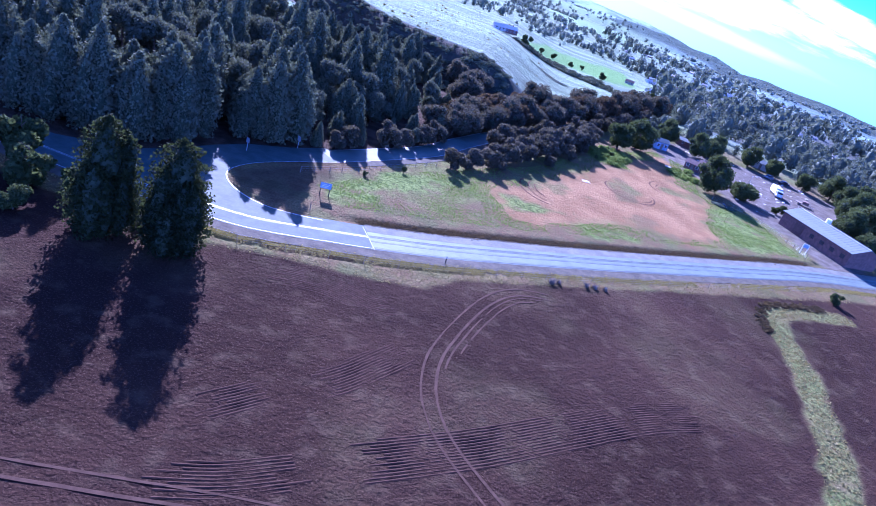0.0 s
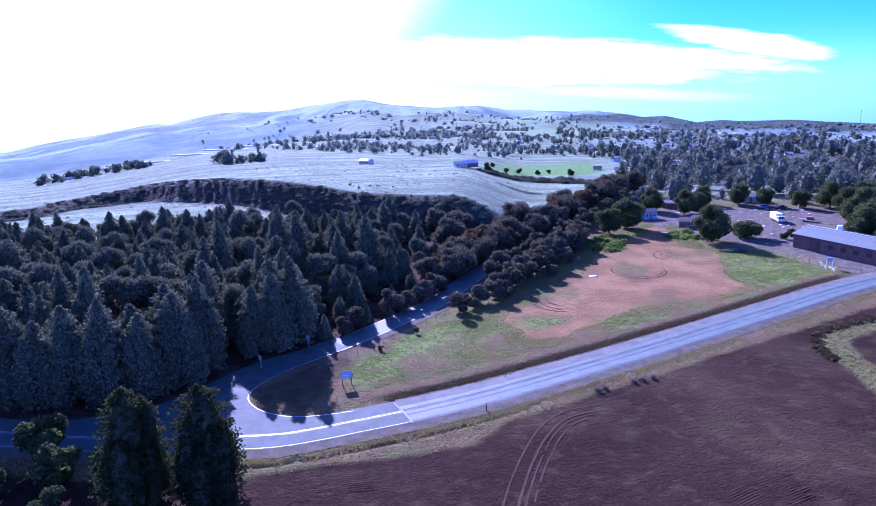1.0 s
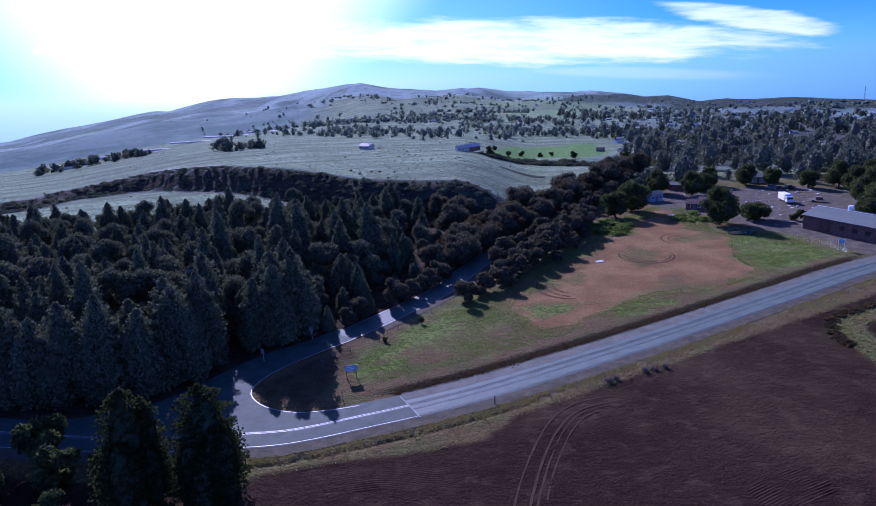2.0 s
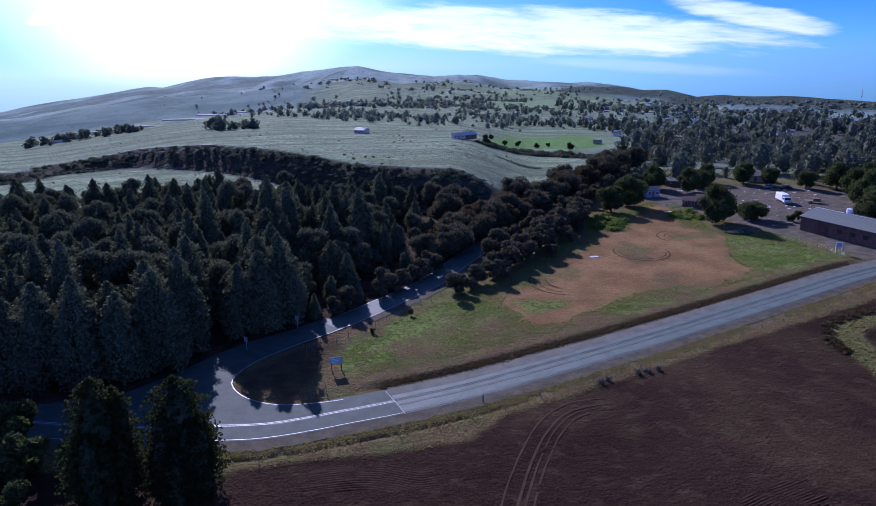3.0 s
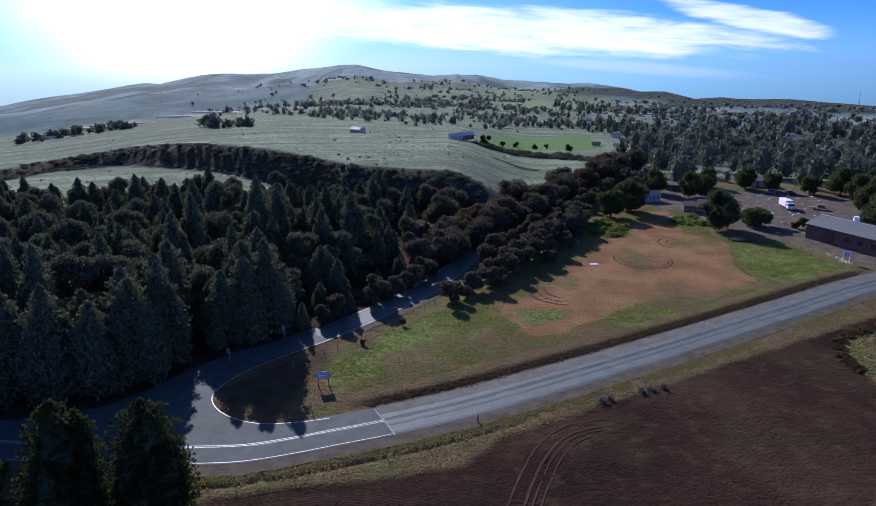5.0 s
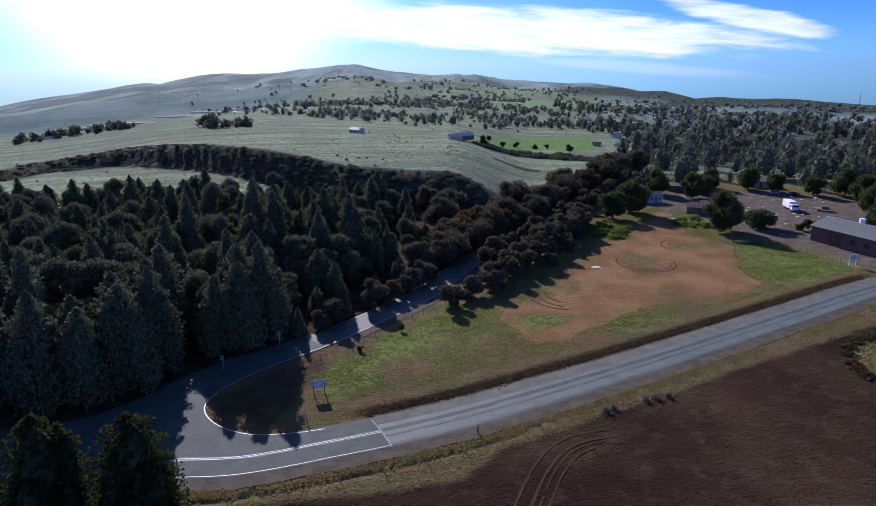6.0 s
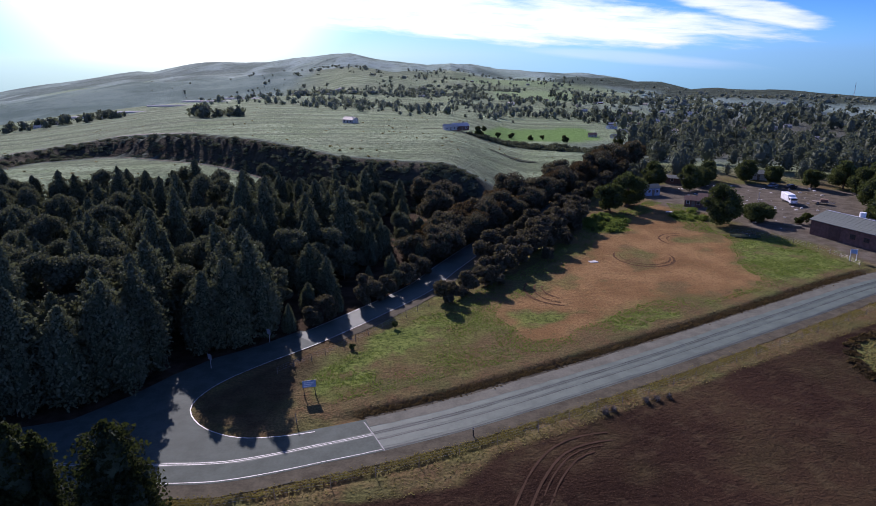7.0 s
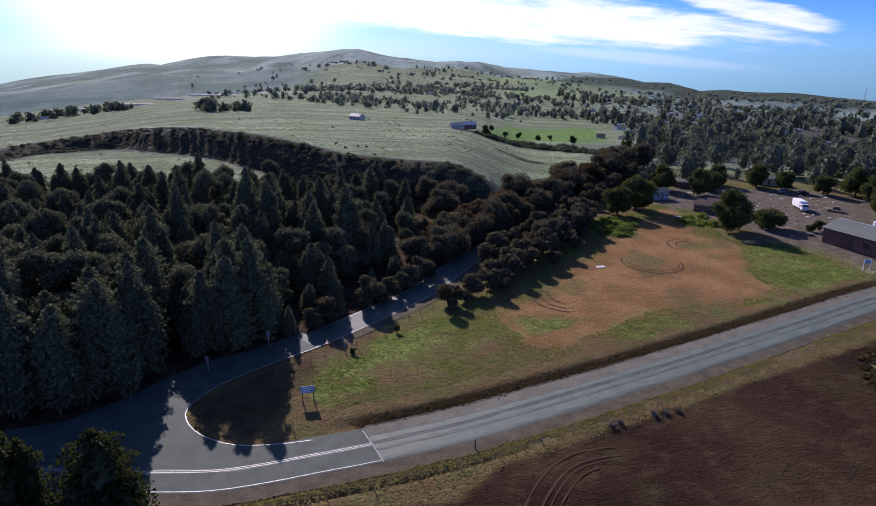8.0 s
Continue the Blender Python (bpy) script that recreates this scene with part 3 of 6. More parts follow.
def build_land():
    xs, ys = axis(-75, 120, 0.8, -4700, 4700), axis(28, 215, 0.8, -1500, 4700)
    X, Y = np.meshgrid(xs, ys)
    x, y = X.ravel(), Y.ravel()
    z = rises(x, y)
    r = np.hypot(x, y)
    close = 1 - smooth(r, 260, 330)
    close *= 1 - smooth(y, 204, 222) * smooth(10 + 0.62 * (y - 190) - x, 0, 10)
    pick = (r < 335) & (y > -40)

    def dist(line):
        d = np.full(len(x), 1e3)
        d[pick] = beside(x[pick], y[pick], line)[0]
        return d

    def within(outline):
        d = np.full(len(x), -1e3)
        d[pick] = inside(x[pick], y[pick], outline)
        return d
    road_line = NEAR_EDGE[::3]
    field = inside(x, y, FIELD)
    wob = (fbm(x, y, 3.0, 3, 3) - 0.5) * 1.6
    hook = dist(HOOK)
    hooked = smooth(2.6 - hook + wob * 1.2, -0.5, 0.7)
    till = smooth(field + wob, -0.5, 0.9) * (1 - hooked) * smooth(x + y * 0.2 + 230, 0, 30)
    till *= 1 - 0.16 * smooth(fbm(x, y, 16, 77, 4) + 0.16 * smooth(within([(30, 90), (34, 74), (44, 58), (56, 62), (50, 80), (40, 90)]), -6, 3), 0.54, 0.70)
    red = smooth(within(RED) + wob * 2.2 + (fbm(x, y, 11, 23, 3) - 0.5) * 12, -3.5, 3.5)
    for cx, cy, rad in ((50.5, 154.0, 3.2), (64.5, 166.5, 3.0)):
        red *= 1 - 0.9 * smooth(rad - np.hypot(x - cx, y - cy) + wob, -1.0, 1.2)
    grass = smooth(fbm(x, y, 13, 31, 4) + 0.10 * smooth(24 - x, 0, 30) + 0.30 * smooth(within([(66, 138), (74, 166), (88, 171), (98, 148), (94, 141)]), -1, 2)
                   + 0.25 * smooth(within([(40, 172), (46, 186), (72, 214), (78, 205), (56, 184)]), -1, 4), 0.50, 0.64)
    lush = np.zeros(len(x))
    for g in GREENS:
        lush = np.maximum(lush, smooth(within(g) + wob * 1.5 + (fbm(x, y, 5, 83, 3) - 0.5) * 7, -1.6, 1.6))
    grass = np.clip(0.45 * grass + lush, 0, 1)
    red = red * (1 - 0.92 * lush)
    d_road = dist(shifted(road_line, ROAD_WIDE / 2))
    d_side = dist(SIDE[::3])
    grass *= smooth(d_road, 5.2, 7.0) * (1 - till)
    grass *= 1 - 0.85 * smooth(-inside(x, y, FIELD), -1, 1) * (dist(shifted(road_line, -3.0)) < 14) * (y < 72 + np.maximum(0, x + 20) * 0.53)
    grass = np.maximum(grass, hooked * 0.5)
    grav = smooth(within(YARD) + wob * 2, -1.5, 2.0) * smooth(fbm(x, y, 22, 41, 3) + 0.35, 0.45, 0.62)
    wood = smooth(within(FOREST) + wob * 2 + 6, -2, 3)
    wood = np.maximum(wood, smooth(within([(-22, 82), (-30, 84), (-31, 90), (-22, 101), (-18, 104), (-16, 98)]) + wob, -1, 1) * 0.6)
    red *= 1 - 0.7 * smooth(fbm(x, y, 7, 27, 4), 0.54, 0.68)
    island = smooth(within([(-20, 81), (-27, 82.5), (-31, 86), (-31, 91), (-26, 98), (-18, 100), (-15.5, 90), (-13, 84)]) + wob, -1, 1)
    grass *= 1 - 0.9 * island
    lawn_ = smooth(inside(x, y, SPORT), -3, 3)
    az = np.degrees(np.arctan2(x, y))
    town = smooth(az + (fbm(x, y, 160, 51, 3) - 0.5) * 16, 12, 22) * smooth(r, 300, 360)
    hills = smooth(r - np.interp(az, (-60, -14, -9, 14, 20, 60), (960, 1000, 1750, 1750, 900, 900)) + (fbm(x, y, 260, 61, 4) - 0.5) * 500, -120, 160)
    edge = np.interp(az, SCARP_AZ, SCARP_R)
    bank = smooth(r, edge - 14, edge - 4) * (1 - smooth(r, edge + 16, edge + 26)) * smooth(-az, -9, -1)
    # the steep bank is darkened too: its shade goes into the ground colour
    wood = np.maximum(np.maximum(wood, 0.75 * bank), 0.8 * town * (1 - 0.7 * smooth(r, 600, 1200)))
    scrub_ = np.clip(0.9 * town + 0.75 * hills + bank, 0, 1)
    # small relief: furrowed soil, the ditch along the road, tussocks in the grass
    ditch = np.exp(-(dist(shifted(road_line, ROAD_WIDE + 1.5)) / 0.85) ** 2) * smooth(x, -14, -6) * (1 - smooth(x, 92, 98))
    ditch2 = np.exp(-(dist(shifted(road_line, -4.0)) / 0.7) ** 2) * (1 - smooth(x, 0, 20)) * smooth(x, -90, -60)
    z = z - 0.95 * ditch - 0.45 * ditch2
    z = z + till * (fbm(x, y, 2.2, 71, 3) - 0.5) * 0.16 + grass * (fbm(x, y, 1.8, 81, 2) - 0.5) * 0.22
    paved = smooth(within(mouth), -1.2, 0.3)
    grass *= 1 - paved
    z = z * (1 - paved * close)
    flat_ = smooth(d_road, 5.0, 8.0) * smooth(d_side, 6.0, 9.0) * (1 - paved)
    z = z - 0.05 * (1 - flat_) * close
    nx, ny = len(xs), len(ys)
    i = np.arange(nx * ny).reshape(ny, nx)
    faces = np.stack([i[:-1, :-1], i[:-1, 1:], i[1:, 1:], i[1:, :-1]], -1).reshape(-1, 4)
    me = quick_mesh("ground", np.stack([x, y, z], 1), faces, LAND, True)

    def keep(name, *cols):
        a = me.color_attributes.new(name, "FLOAT_COLOR", "POINT")
        data = np.ones((len(x), 4), np.float32)
        for k, c in enumerate(cols):
            data[:, k] = np.clip(c, 0, 1)
        a.data.foreach_set("color", data.ravel())
    keep("near", till, grass, red)
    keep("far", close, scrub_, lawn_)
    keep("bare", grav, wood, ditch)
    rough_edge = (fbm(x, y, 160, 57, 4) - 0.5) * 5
    covered_shaded = smooth(az + rough_edge, 18.5, 20.5) * smooth(r + rough_edge * 60, 1250, 1500)
    covered_shaded = np.maximum(covered_shaded, smooth(az + rough_edge, 9.5, 11.5) * smooth(r + rough_edge * 70, 1500, 1750) * (1 - smooth(r + rough_edge * 70, 2300, 2600)))
    covered_shaded = np.maximum(covered_shaded, 0.55 * smooth(fbm(x, y * 0.7, 230, 59, 4), 0.53, 0.60) * smooth(r, 1500, 1900))
    # shade of the steep bank painted in with the woodland tone
    covered_shaded = np.maximum(covered_shaded, smooth(bank, 0.15, 0.6))
    # flat dark band painted in place of the shaded scarp below the sports field
    covered_shaded = np.maximum(covered_shaded, smooth(inside(x, y, [(20, 352), (56, 382), (88, 352), (114, 340), (112, 324), (86, 331), (54, 360), (24, 343)]) + rough_edge, -2, 2))
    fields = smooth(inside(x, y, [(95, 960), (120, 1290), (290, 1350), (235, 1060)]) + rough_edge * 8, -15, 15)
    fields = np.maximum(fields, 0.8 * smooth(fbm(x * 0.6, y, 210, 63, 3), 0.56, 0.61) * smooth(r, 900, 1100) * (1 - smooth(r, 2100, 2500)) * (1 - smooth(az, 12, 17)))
    # front hill, spared most of the painted haze
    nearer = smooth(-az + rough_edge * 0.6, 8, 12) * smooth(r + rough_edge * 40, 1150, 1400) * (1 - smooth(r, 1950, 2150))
    keep("slopes", covered_shaded, fields * (1 - covered_shaded) * (1 - nearer), nearer)
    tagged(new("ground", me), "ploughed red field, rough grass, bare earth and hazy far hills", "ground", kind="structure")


build_land()


def sheet(name, outline, lift, mat, label):
    bm = B()
    vs = [bm.verts.new((x, y, lift)) for x, y in outline]
    f = bm.faces.new(vs)
    if f.normal.z < 0:
        f.normal_flip()
    bm.normal_update()
    bmesh.ops.triangulate(bm, faces=bm.faces[:])
    me = bpy.data.meshes.new(name)
    bm.to_mesh(me)
    bm.free()
    me.materials.append(mat)
    for p in me.polygons:
        if p.normal.z < 0:
            p.flip()
    return tagged(new(name, me), label, "road", kind="structure")


# roads, laid a little over the land
strip("shoulder", NEAR_EDGE, -2.3, 0.15, 0.015, SHOULDER, "pale gravel shoulder along the road", ragged=0.35, seed=3)
strip("shoulder", cut(NEAR_EDGE, -6, 170), ROAD_WIDE - 0.15, ROAD_WIDE + 0.6, 0.015, SHOULDER, "pale gravel shoulder along the road", ragged=0.3, seed=4)
strip("shoulder", [q for q in SIDE if q[1] > 108], -2.2, 0.1, 0.015, SHOULDER, "pale gravel shoulder along the side road", ragged=0.3, seed=5)
strip("road", NEAR_EDGE, -0.25, ROAD_WIDE, 0.030, ASPHALT, "worn grey asphalt country road", across=6, category="road")
sheet("road", mouth, 0.034, PATCHED, "worn asphalt mouth of the side road")
strip("road", [q for q in SIDE if q[1] > 107], 0.0, 5.6, 0.038, ASPHALT, "worn grey asphalt side road under trees", across=4, category="road")


# painted lines, wheel tracks, the joint in the surface
def paint_line(line, offset, wide, name="road_line", label="worn white painted road line", lift=0.046, mat=PAINT):
    return strip(name, line, offset - wide / 2, offset + wide / 2, lift, mat, label, across=1, category="road line")


paint_line(cut(NEAR_EDGE, -75, -4.2), 0.1, 0.13)
for off in (3.45, 3.75):
    paint_line(cut(NEAR_EDGE, -75, -4.2), off, 0.10, label="worn white double line in the middle of the road")
paint_line(LOOP, 0.0, 0.15, label="worn white edge line round the side road's mouth", lift=0.050)
paint_line([q for q in SIDE if q[1] > 109], 5.4, 0.14, label="worn white edge line of the side road", lift=0.050)
strip("new_surface", cut(NEAR_EDGE, -75, -4.8), -0.2, ROAD_WIDE - 0.02, 0.039, PATCHED, "darker newer asphalt by the junction", across=3, category="road")
strip("surface_joint", [(-5.0, 77.0), (-6.4, 80.0), (-8.1, 83.4)], -0.07, 0.07, 0.050, SEALED, "pale sealed joint across the asphalt", across=1, category="road joint")
for k, (off, wide) in enumerate(((1.35, 1.5), (2.95, 0.7), (4.75, 1.2))):
    strip("wheel_track", cut(NEAR_EDGE, -6.3, 170), off - wide / 2, off + wide / 2, 0.040, TRACK, "pale polished wheel track in the asphalt", ragged=0.22, seed=20 + k, across=2, category="wheel track")
for k, (off, wide) in enumerate(((3.62, 0.8),)):
    strip("wheel_track", cut(NEAR_EDGE, -62, -5.2), off - wide / 2, off + wide / 2, 0.0425, ASPHALT, "pale polished wheel track in the asphalt", ragged=0.28, seed=120 + k, across=2, category="wheel track")
strip("far_shoulder", cut(NEAR_EDGE, -7.2, 170), 5.35, ROAD_WIDE + 0.05, 0.050, DUSTY, "pale trodden gravel edge of the road", ragged=0.25, seed=33, across=2, category="shoulder")
for k, off in enumerate((2.15, 3.6, 5.75)):
    strip("tar_seam", cut(NEAR_EDGE, -6.3, 170), off, off + 0.13, 0.046, TARRED, "dark tar seam along the road", ragged=0.16, seed=34 + k, across=1, category="road joint")
strip("tar_seam", cut(NEAR_EDGE, -6.3, 170), 3.95, 4.08, 0.046, TARRED, "dark tar seam along the middle of the road", ragged=0.09, seed=31, across=1, category="road joint")
strip("tar_seam", cut(NEAR_EDGE, -6.3, 170), -0.1, 0.16, 0.046, TARRED, "dark broken edge of the asphalt", ragged=0.10, seed=32, across=1, category="road joint")

# wheel ruts in earth and soil
TRACTOR = curve([(22.5, 79.4), (19, 78.6), (15.7, 76.6), (12.8, 72.6), (10.3, 67.3), (8.0, 61), (6.4, 55), (6.2, 49), (7.2, 44.7), (9, 41), (12.6, 36.5), (18, 31), (26, 25)], 1.5)
for off in (-0.85, 0.85):
    strip("tractor_track", TRACTOR, off - 0.14, off + 0.14, 0.05, PRESSED, "pale tractor wheel track pressed into ploughed soil", ragged=0.08, seed=int(41 + off), across=1, category="wheel track")
TRACTOR2 = curve([(-60, 21), (-40, 23), (-25, 24.7), (-15, 26.1), (-8.9, 27.0), (4, 28.5)], 2.0)
for off in (-0.85, 0.85):
    strip("tractor_track", TRACTOR2, off - 0.14, off + 0.14, 0.05, PRESSED, "pale tractor wheel track pressed into ploughed soil", ragged=0.08, seed=int(47 + off), across=1, category="wheel track")


def arc(cx, cy, rx, ry, a0, a1, n=40):
    return [(cx + rx * math.cos(radians(a0 + (a1 - a0) * i / n)), cy + ry * math.sin(radians(a0 + (a1 - a0) * i / n))) for i in range(n + 1)]


for k, (cx, cy, r0, a0, a1, w) in enumerate(((50.0, 152.5, 6.6, 150, 375, 0.34), (50.3, 152.9, 5.6, 165, 350, 0.26), (64, 166.5, 5.2, 60, 230, 0.24), (64.5, 166, 4.0, 80, 215, 0.2),
                                              (27, 131, 7.5, 150, 260, 0.35), (27.5, 131, 6.2, 150, 250, 0.35), (28, 131.5, 5.0, 160, 240, 0.3))):
    strip("skid_ring", arc(cx, cy, r0, r0 * 1.12, a0, a1), -w / 2, w / 2, 0.045 + 0.004 * k, RUT, "dark tyre ring worn into red earth", ragged=0.22, seed=60 + k, across=1, category="tyre mark")


def furrows(name, base, count, gap, high, label):
    """Parallel low ridges of turned soil beside a line."""
    verts, faces = [], []
    rng = np.random.RandomState(len(base) + count)
    for c in range(count):
        line = shifted(base, c * gap)
        a, b = rng.randint(0, 4), len(line) - rng.randint(0, 4)
        line = line[a:b]
        left, right = shifted(line, gap * 0.34), shifted(line, -gap * 0.34)
        o = len(verts)
        for i, (p, l, r_) in enumerate(zip(line, left, right)):
            h = high * (0.6 + 0.8 * rng.rand())
            verts += [(*l, 0.0), (*p, 0.02 + h), (*r_, 0.0)]
        for i in range(len(line) - 1):
            q = o + 3 * i
            faces += [(q, q + 1, q + 4, q + 3), (q + 1, q + 2, q + 5, q + 4)]
    tagged(new(name, mesh_of(name, verts, faces, CLOD)), label, "furrows", kind="stuff")


furrows("furrows", curve([(2.0, 33.2), (8, 36.6), (14.8, 40.7), (23.5, 46.6), (33.8, 53.3), (42.2, 57.2)], 0.9), 14, 0.38, 0.03, "curved dark plough furrows in red soil")
furrows("furrows", curve([(-14.5, 25.6), (-10, 27.0), (-6.9, 28.4), (-2.1, 31.2)], 0.9), 11, 0.38, 0.03, "curved dark plough furrows in red soil")
furrows("furrows", curve([(-4.4, 42.0), (-1.1, 45.4), (4.4, 53.0)], 0.9), 12, 0.38, 0.03, "curved dark plough furrows in red soil")
furrows("furrows", curve([(-13.5, 34.6), (-10.5, 37.6), (-7.8, 40.2)], 0.9), 10, 0.38, 0.03, "curved dark plough furrows in red soil")
furrows("furrows", curve([(-16, 60), (-9, 61), (-3, 59.5), (2, 60.5)], 0.9), 12, 0.42, 0.02, "curved dark plough furrows in red soil")
for k, off in enumerate((1.6, 2.5)):
    strip("tractor_track", [q for q in shifted(TRACTOR, off) if q[1] > 52 + 4 * k and q[0] < 22 - 2 * k], -0.12, 0.12, 0.03, PRESSED, "faint wheel line beside the tractor track", ragged=0.08, seed=150 + k, across=1, category="wheel track")


# ---------------------------------------------------------------- trees
def cards(rng, centres, sizes, up=0.3):
    """Leaf clumps: uneven four-cornered pieces of foliage at the given places."""
    n = len(centres)
    nor = rng.randn(n, 3)
    nor[:, 2] += up
    nor /= np.linalg.norm(nor, axis=1, keepdims=True)
    ref = rng.randn(n, 3)
    u = np.cross(nor, ref)
    u /= np.linalg.norm(u, axis=1, keepdims=True) + 1e-9
    v = np.cross(nor, u)
    s = np.asarray(sizes)[:, None]
    pts = []
    for a, b in ((-1, -0.6), (0.5, -1), (1, 0.5), (-0.4, 1)):
        k = 0.6 + 0.6 * rng.rand(n, 1)
        pts.append(centres + (u * a + v * b) * s * k + nor * s * 0.35 * rng.randn(n, 1))
    verts = np.stack(pts, 1).reshape(-1, 3)
    faces = np.arange(n * 4).reshape(n, 4)
    return verts, faces


def lathe_core(rng, profile, rings=9, sides=9, lump=0.18):
    """A lumpy closed body inside the crown. profile: height from 0 to 1 gives (radius, z)."""
    verts, faces = [], []
    for i in range(rings + 1):
        r, z = profile(i / rings)
        for k in range(sides):
            a = 2 * math.pi * (k + 0.5 * (i % 2)) / sides
            q = r * (1 + lump * rng.uniform(-1, 1))
            verts.append((q * math.cos(a), q * math.sin(a), z))
    for i in range(rings):
        for k in range(sides):
            a, b = i * sides + k, i * sides + (k + 1) % sides
            faces.append((a, b, b + sides, a + sides))
    return np.array(verts), np.array(faces)


def plume_crown(name, rng, high, wide, n, size, leaf, plumes=7, foot=0.05, blunt=1.7):
    """A crown of several upright boughs of unequal height, feathery at the edges."""
    places = [(0.0, 0.0, 1.0, 0.62)]
    for k in range(plumes):
        a, d = 2 * math.pi * (k + rng.uniform(-0.3, 0.3)) / plumes, rng.uniform(0.38, 0.66)
        places.append((math.cos(a) * d * wide, math.sin(a) * d * wide, rng.uniform(0.50, 0.90), rng.uniform(0.34, 0.52)))
    share = np.array([q[2] * q[3] for q in places])
    allv, allf, o, leafy = [], [], 0, 0
    cores = []
    for (px_, py_, tall, broad), w in zip(places, share / share.sum()):
        prof = profile_spire(high * tall, wide * broad, foot, blunt * rng.uniform(0.8, 1.3))
        m = int(n * w)
        t, a = rng.rand(m) ** 0.9, rng.rand(m) * 2 * math.pi
        rz = np.array([prof(q) for q in t])
        tier = 0.80 + 0.28 * np.sin(t * rng.uniform(28, 44) + 2.5 * np.sin(a * 2 + rng.rand() * 6))
        rad = rz[:, 0] * tier * (0.62 + 0.55 * rng.rand(m) ** 0.6)
        c = np.stack([px_ * (1 - 0.35 * t) + rad * np.cos(a), py_ * (1 - 0.35 * t) + rad * np.sin(a), rz[:, 1] + size * 0.7 * rng.randn(m)], 1)
        v, f = cards(rng, c, size * (0.45 + 0.85 * rng.rand(m)), 0.0)
        allv.append(v)
        allf.append(f + o)
        o += len(v)
        leafy += len(f)
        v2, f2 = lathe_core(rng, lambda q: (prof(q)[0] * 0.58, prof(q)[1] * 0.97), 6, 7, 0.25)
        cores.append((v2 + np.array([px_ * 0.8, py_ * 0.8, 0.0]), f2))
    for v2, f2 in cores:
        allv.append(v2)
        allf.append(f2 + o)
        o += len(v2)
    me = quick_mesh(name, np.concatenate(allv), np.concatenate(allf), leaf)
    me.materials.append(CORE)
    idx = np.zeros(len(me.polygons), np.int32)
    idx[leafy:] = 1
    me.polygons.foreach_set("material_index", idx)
    return me


def lobed_crown(name, rng, high, wide, n, size, leaf, lobes=12, foot=0.03):
    """A broad crown of overlapping rounded boughs of unequal size."""
    mid, half = high * (1 + foot) / 2, high * (1 - foot) / 2
    allv, allf, o, cores = [], [], 0, []
    share, balls = [], []
    for k in range(lobes):
        a, u = k * 2.4 + rng.uniform(-0.5, 0.5), rng.uniform(-0.92, 0.95)
        flat = math.sqrt(1 - u * u)
        d = rng.uniform(0.36, 0.82)
        r = wide * rng.uniform(0.27, 0.50)
        balls.append((np.array([math.cos(a) * flat * d * wide, math.sin(a) * flat * d * wide, mid + u * (half - 0.75 * r)]), r))
        share.append(r * r)
    share = np.array(share) / sum(share)
    for (c0, r), w in zip(balls, share):
        m = int(n * w)
        d = rng.randn(m, 3)
        d /= np.linalg.norm(d, axis=1, keepdims=True)
        d[:, 2] *= 0.85
        c = c0 + d * r * (0.55 + 0.62 * rng.rand(m, 1) ** 0.7)
        c[:, 2] = np.maximum(c[:, 2], 0.25)
        v, f = cards(rng, c, size * (0.45 + 0.85 * rng.rand(m)), 0.2)
        allv.append(v)
        allf.append(f + o)
        o += len(v)
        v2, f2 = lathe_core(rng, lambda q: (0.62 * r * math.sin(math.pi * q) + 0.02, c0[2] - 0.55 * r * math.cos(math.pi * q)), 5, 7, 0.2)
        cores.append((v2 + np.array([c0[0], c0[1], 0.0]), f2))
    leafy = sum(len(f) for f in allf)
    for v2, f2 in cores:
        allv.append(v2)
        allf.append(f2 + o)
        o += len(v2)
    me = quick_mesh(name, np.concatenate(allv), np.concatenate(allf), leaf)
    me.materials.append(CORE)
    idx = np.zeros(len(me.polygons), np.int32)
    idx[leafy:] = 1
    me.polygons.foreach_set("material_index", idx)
    return me


def trunk_mesh(name, rng, high, r0, limbs, reach, lean=0.02):
    bm = B()
    top = Vector((rng.randn() * lean * high, rng.randn() * lean * high, high))
    last = Vector((0, 0, -0.3))
    for i in range(1, 5):
        q = top * (i / 4) + Vector((rng.randn(), rng.randn(), 0)) * r0 * 0.4
        rod(bm, last, q, r0 * (1 - (i - 1) / 4.6), r0 * (1 - i / 4.6), 7)
        last = q
    for k in range(limbs):
        h = high * rng.uniform(0.25, 0.9)
        a = rng.rand() * 2 * math.pi
        s = top * (h / high)
        rod(bm, s, s + Vector((math.cos(a) * reach, math.sin(a) * reach, reach * rng.uniform(0.3, 0.9))), r0 * 0.32, r0 * 0.08, 5)
    me = bpy.data.meshes.new(name)
    bm.to_mesh(me)
    bm.free()
    me.materials.append(BARK)
    return me


def profile_cone(high, wide, foot, power, rounding=0.06):
    def at(t):
        z = high * (foot + (1 - foot) * t)
        return wide * (max(0.0, 1 - t) ** power) * min(1.0, 0.55 + t * 4) + rounding * (1 - t), z
    return at


